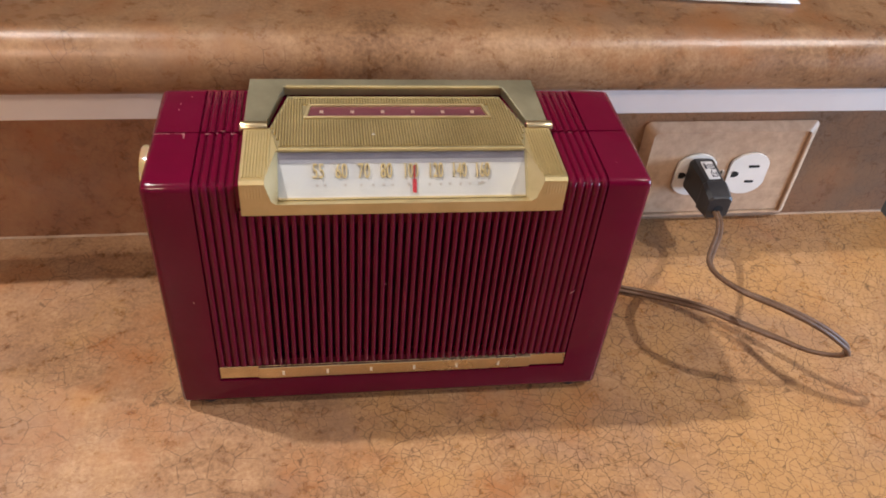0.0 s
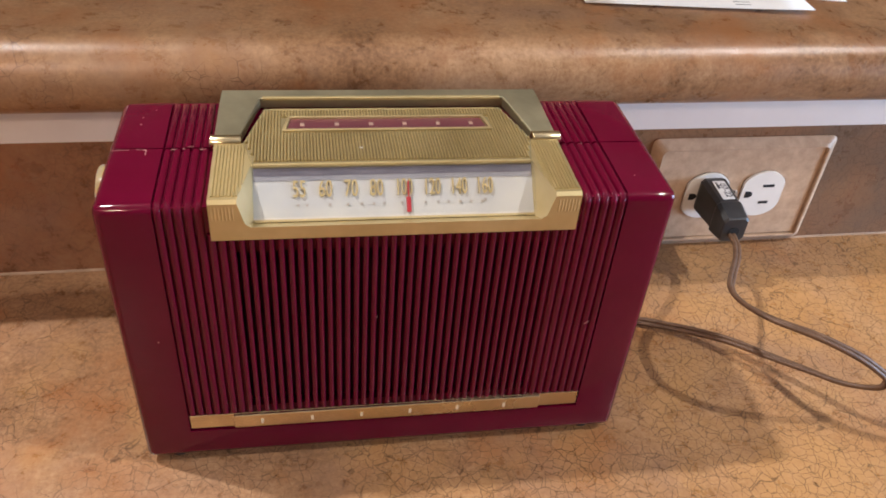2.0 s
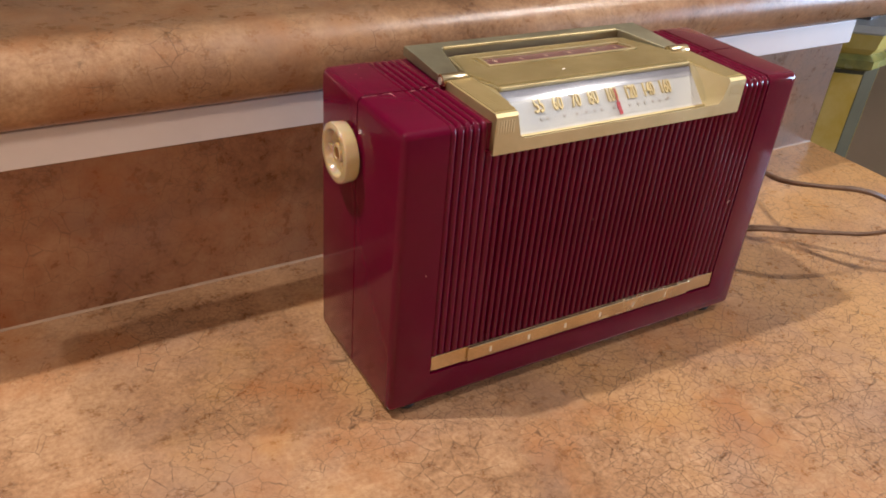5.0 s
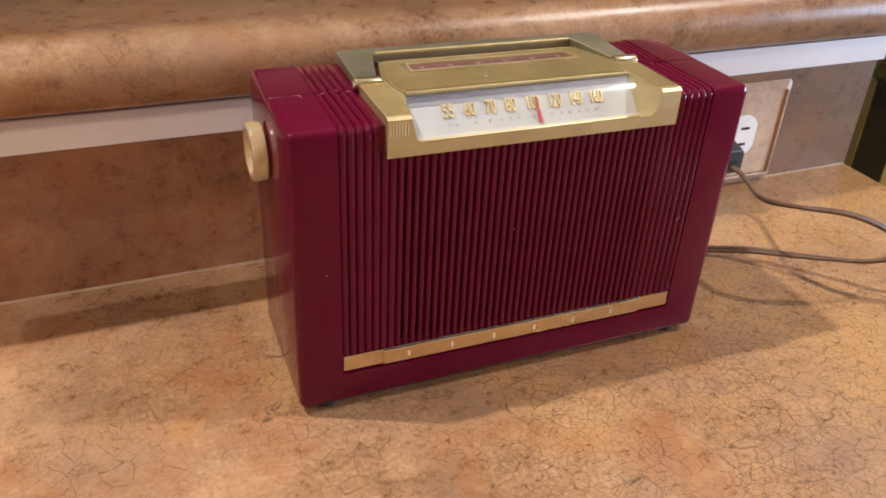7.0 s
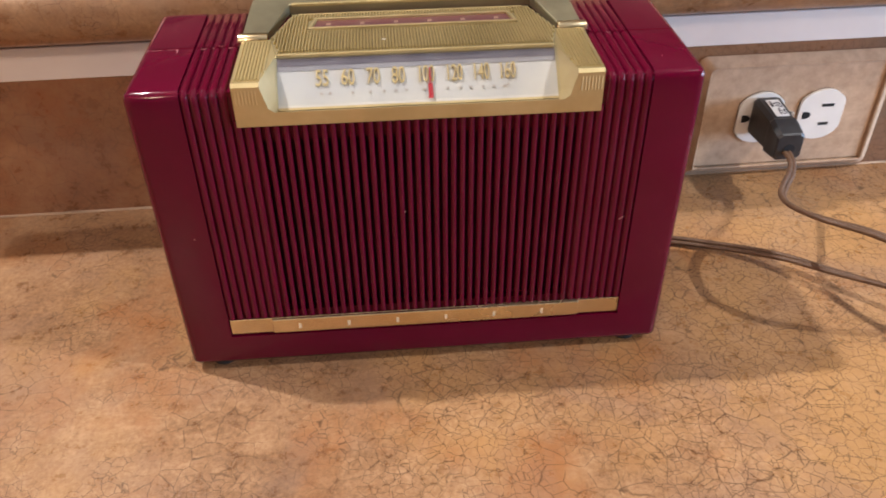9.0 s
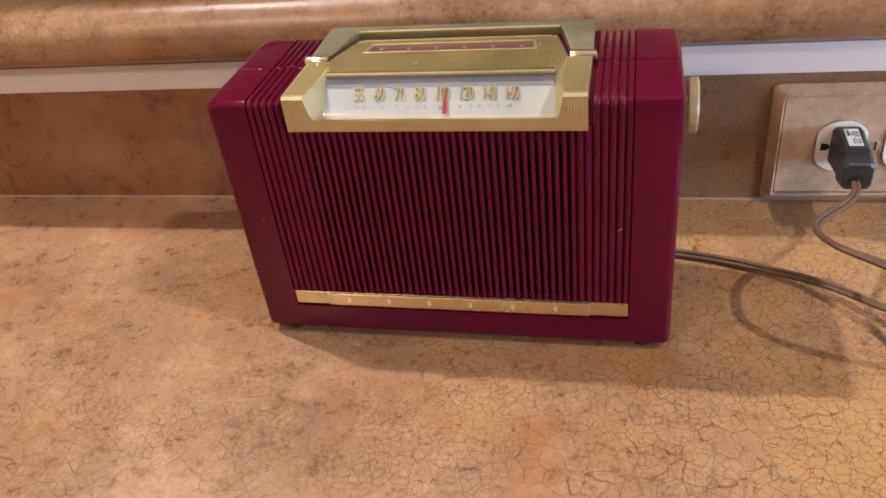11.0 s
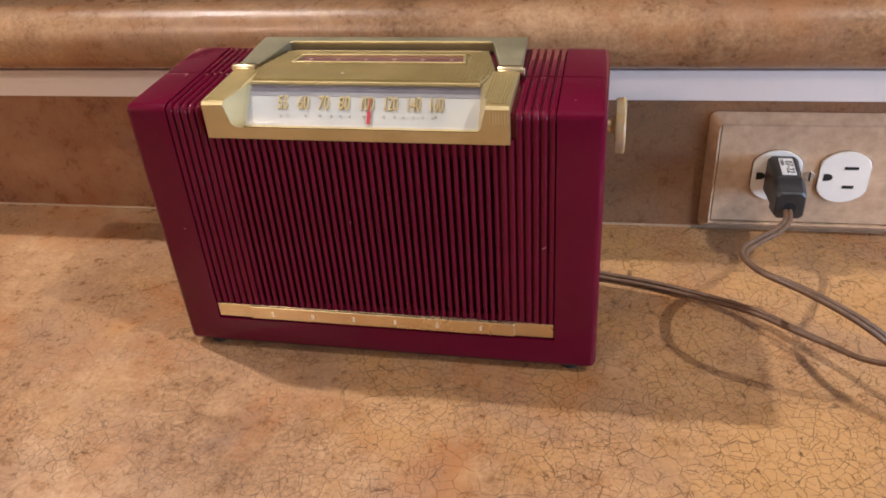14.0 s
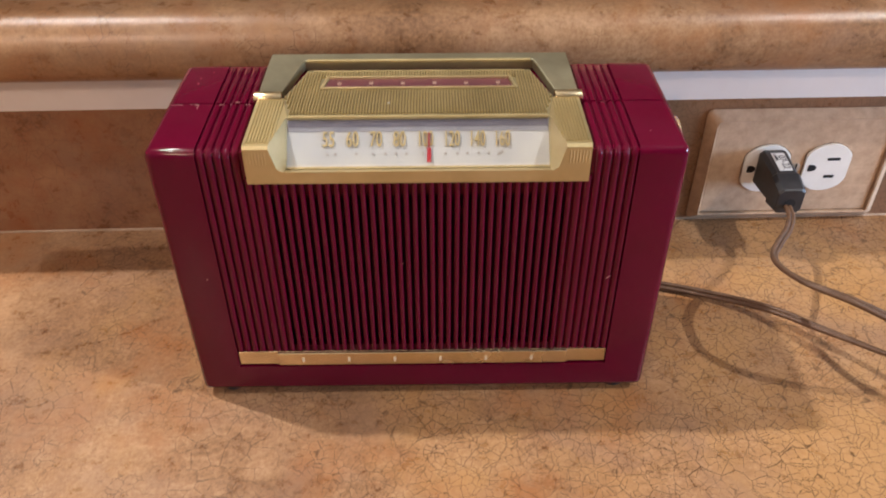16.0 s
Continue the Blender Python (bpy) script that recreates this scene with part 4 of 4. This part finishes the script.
CORD_PATH = [(0.2230, -0.0400, 0.0400), (0.2210, -0.0520, 0.0405), (0.2130, -0.0680, 0.0430), (0.2010, -0.0860, 0.0480), (0.1910, -0.1030, 0.0525), (0.1895, -0.1180, 0.0560), (0.1950, -0.1360, 0.0610),
             (0.2110, -0.1510, 0.0625), (0.2310, -0.1590, 0.0555), (0.2470, -0.1620, 0.0450), (0.2560, -0.1600, 0.0350), (0.2545, -0.1570, 0.0280), (0.2440, -0.1470, 0.0215),
             (0.2330, -0.1310, 0.0160), (0.2190, -0.1150, 0.0120), (0.2040, -0.0985, 0.0085), (0.1830, -0.0840, 0.0050), (0.1500, -0.0705, 0.0034), (0.1180, -0.0630, 0.0034), (0.0900, -0.0590, 0.0060), (0.0600, -0.0600, 0.0180), (0.0500, -0.0690, 0.0240)]
cord = thing("power_cord", (0, 0, 0), "brown two-strand rubber power cord looping above the counter", "power cord")
centre = smooth_path(CORD_PATH)
for s in (-1, 1):
    bm = bmesh.new()
    last = None
    for i, p in enumerate(centre):
        along = (centre[min(i + 1, len(centre) - 1)] - centre[max(i - 1, 0)]).normalized()
        side = along.cross(Vector((0, 0, 1))).normalized()
        up = side.cross(along)
        lean = 0.75 * math.sin(i * 0.045)
        across = side * math.cos(lean) + up * math.sin(lean)
        q = p + across * (s * 0.00125)
        ring = [bm.verts.new(q + 0.00135 * (math.cos(a) * side + math.sin(a) * up)) for a in (2 * math.pi * k / 12 for k in range(12))]
        if last:
            for k in range(12):
                bm.faces.new((last[k], last[(k + 1) % 12], ring[(k + 1) % 12], ring[k]))
        else:
            bm.faces.new(ring)
        last = ring
    bm.faces.new(last)
    part("strand", bm, CORD, cord, smooth=True)


# ---- things on the ledge ----
def sheet(at, turn, width, depth, curl, bars):
    ob = thing("paper_sheet", (*at,), "white printed paper sheet lying on the ledge", "paper", "loose papers", turn=(0, 0, turn))
    bm = bmesh.new()
    nx, ny = 8, 8
    top = [[bm.verts.new((width * (i / nx - 0.5), depth * (j / ny - 0.5), 0.0003 + curl * (i / nx) ** 3 * (1 - j / ny) ** 2)) for j in range(ny + 1)] for i in range(nx + 1)]
    low = [[bm.verts.new(v.co - Vector((0, 0, 0.0002))) for v in row] for row in top]
    for i in range(nx):
        for j in range(ny):
            bm.faces.new((top[i][j], top[i + 1][j], top[i + 1][j + 1], top[i][j + 1]))
            bm.faces.new((low[i][j], low[i + 1][j], low[i + 1][j + 1], low[i][j + 1]))
    for i in range(nx):
        for j in (0, ny):
            bm.faces.new((top[i][j], top[i + 1][j], low[i + 1][j], low[i][j]))
    for j in range(ny):
        for i in (0, nx):
            bm.faces.new((top[i][j], top[i][j + 1], low[i][j + 1], low[i][j]))
    page = part("page", bm, PAPER, ob, smooth=True)
    for x, y, w in bars:
        bm = bmesh.new()
        z = 0.0003 + curl * (x / width + 0.5) ** 3 * (0.5 - y / depth) ** 2
        box(bm, x, x + w, y - 0.00035, y + 0.00035, z - 0.0001, z + 0.00015)
        part("print_bar", bm, INK, page)
    return ob


sheet((0.216, 0.153, LEDGE_Z + 0.0002), -9, 0.20, 0.20, 0.0, ())
sheet((0.196, 0.128, LEDGE_Z + 0.0010), -2, 0.126, 0.20, 0.0, [(-0.05, -0.092, 0.07), (-0.05, -0.088, 0.08)])
sheet((0.208, 0.1225, LEDGE_Z + 0.0018), -5, 0.132, 0.20, 0.0015, [(0.02, -0.094, 0.03), (0.02, -0.090, 0.025), (-0.055, -0.086, 0.05), (-0.02, -0.080, 0.04)])
tray = thing("tray", (-0.20, 0.165, LEDGE_Z), "flat black plastic tray on the ledge", "tray", turn=(0, 0, -2.5))
bm = bmesh.new()
box(bm, -0.215, 0.215, -0.115, 0.115, 0.0, 0.016, 0.006, None, 3)
part("body", bm, BLACK, tray)
bm = bmesh.new()
box(bm, -0.205, 0.205, -0.105, 0.105, 0.0162, 0.0190, 0.001)
part("top_pad", bm, BLACK, tray)

# ---- post under the free end of the ledge ----
GLAZE = worn(material("olive_glaze", (0.06, 0.05, 0.025), 0.3), 14.0, (0.045, 0.038, 0.020), (0.085, 0.072, 0.036), (0.22, 0.4), 0.05, 90.0)
GREEN_GLAZE = worn(material("moss_glaze", (0.25, 0.22, 0.05), 0.3), 40.0, (0.17, 0.15, 0.045), (0.34, 0.29, 0.07), (0.2, 0.35))
PALE_RIM = worn(material("pale_rim", (0.6, 0.56, 0.46), 0.4), 60.0, (0.50, 0.47, 0.40), (0.62, 0.58, 0.50))
# yellow of the head, and of the reflection painted on the shaft
PANEL = worn(material("yellow_glaze_reflection", (0.6, 0.45, 0.12), 0.35), 26.0, (0.54, 0.34, 0.03), (0.66, 0.50, 0.16), (0.25, 0.4), 0.05, 120.0)
DARK_WOOD = worn(material("dark_wood", (0.05, 0.025, 0.018), 0.45), 20.0, (0.035, 0.018, 0.012), (0.06, 0.03, 0.022))
post = thing("support_post", (0.790, 0.268, -0.91), "eight-sided olive glazed post with painted yellow reflections under the ledge", "post", turn=(0, 0, 10))


def eight_sided(levels):
    """An eight-sided solid through (radius, height) pairs."""
    bm = bmesh.new()
    rings = [[bm.verts.new((r * math.cos(math.pi * (k + 0.5) / 4), r * math.sin(math.pi * (k + 0.5) / 4), z)) for k in range(8)] for r, z in levels]
    for low, top in zip(rings, rings[1:]):
        for k in range(8):
            bm.faces.new((low[k], low[(k + 1) % 8], top[(k + 1) % 8], top[k]))
    bm.faces.new(rings[0])
    bm.faces.new(rings[-1])
    return bm


part("base", eight_sided([(0.085, 0.0), (0.085, 0.03), (0.060, 0.045)]), DARK_WOOD, post, "dark wooden base")
shaft = part("shaft", eight_sided([(0.044, 0.045), (0.052, 0.60), (0.055, 0.858)]), GLAZE, post)
part("collar", eight_sided([(0.055, 0.858), (0.064, 0.863), (0.064, 0.874), (0.054, 0.879)]), GREEN_GLAZE, post, "moss green collar")
part("head", eight_sided([(0.053, 0.879), (0.060, 0.888), (0.064, 0.908)]), PANEL, post, "mottled yellow head")
part("rim", eight_sided([(0.064, 0.908), (0.068, 0.911), (0.066, 0.920)]), PALE_RIM, post, "pale rim")
part("neck", eight_sided([(0.034, 0.920), (0.030, 1.0235)]), DARK_WOOD, post, "dark wooden neck")
# yellow reflection in the glossy shaft, put in as coloured facets
for k in range(4):
    bm = bmesh.new()
    rows = []
    for z, r in ((0.06, 0.0445), (0.60, 0.0520), (0.853, 0.0549)):
        flat = r * math.cos(math.pi / 8)
        w = r * math.sin(math.pi / 8) * 0.9
        rows.append([bm.verts.new((x, y, z)) for x, y in ((flat - 0.001, -w), (flat + 0.0015, -w), (flat + 0.0015, w), (flat - 0.001, w))])
    for low, top in zip(rows, rows[1:]):
        for i in range(4):
            bm.faces.new((low[i], low[(i + 1) % 4], top[(i + 1) % 4], top[i]))
    bm.faces.new(rows[0])
    bm.faces.new(rows[-1])
    bmesh.ops.rotate(bm, verts=bm.verts, matrix=Matrix.Rotation(math.pi * (k / 2 + 0.25), 3, "Z"))
    part("panel", bm, PANEL, shaft, "yellow reflection painted on a facet")
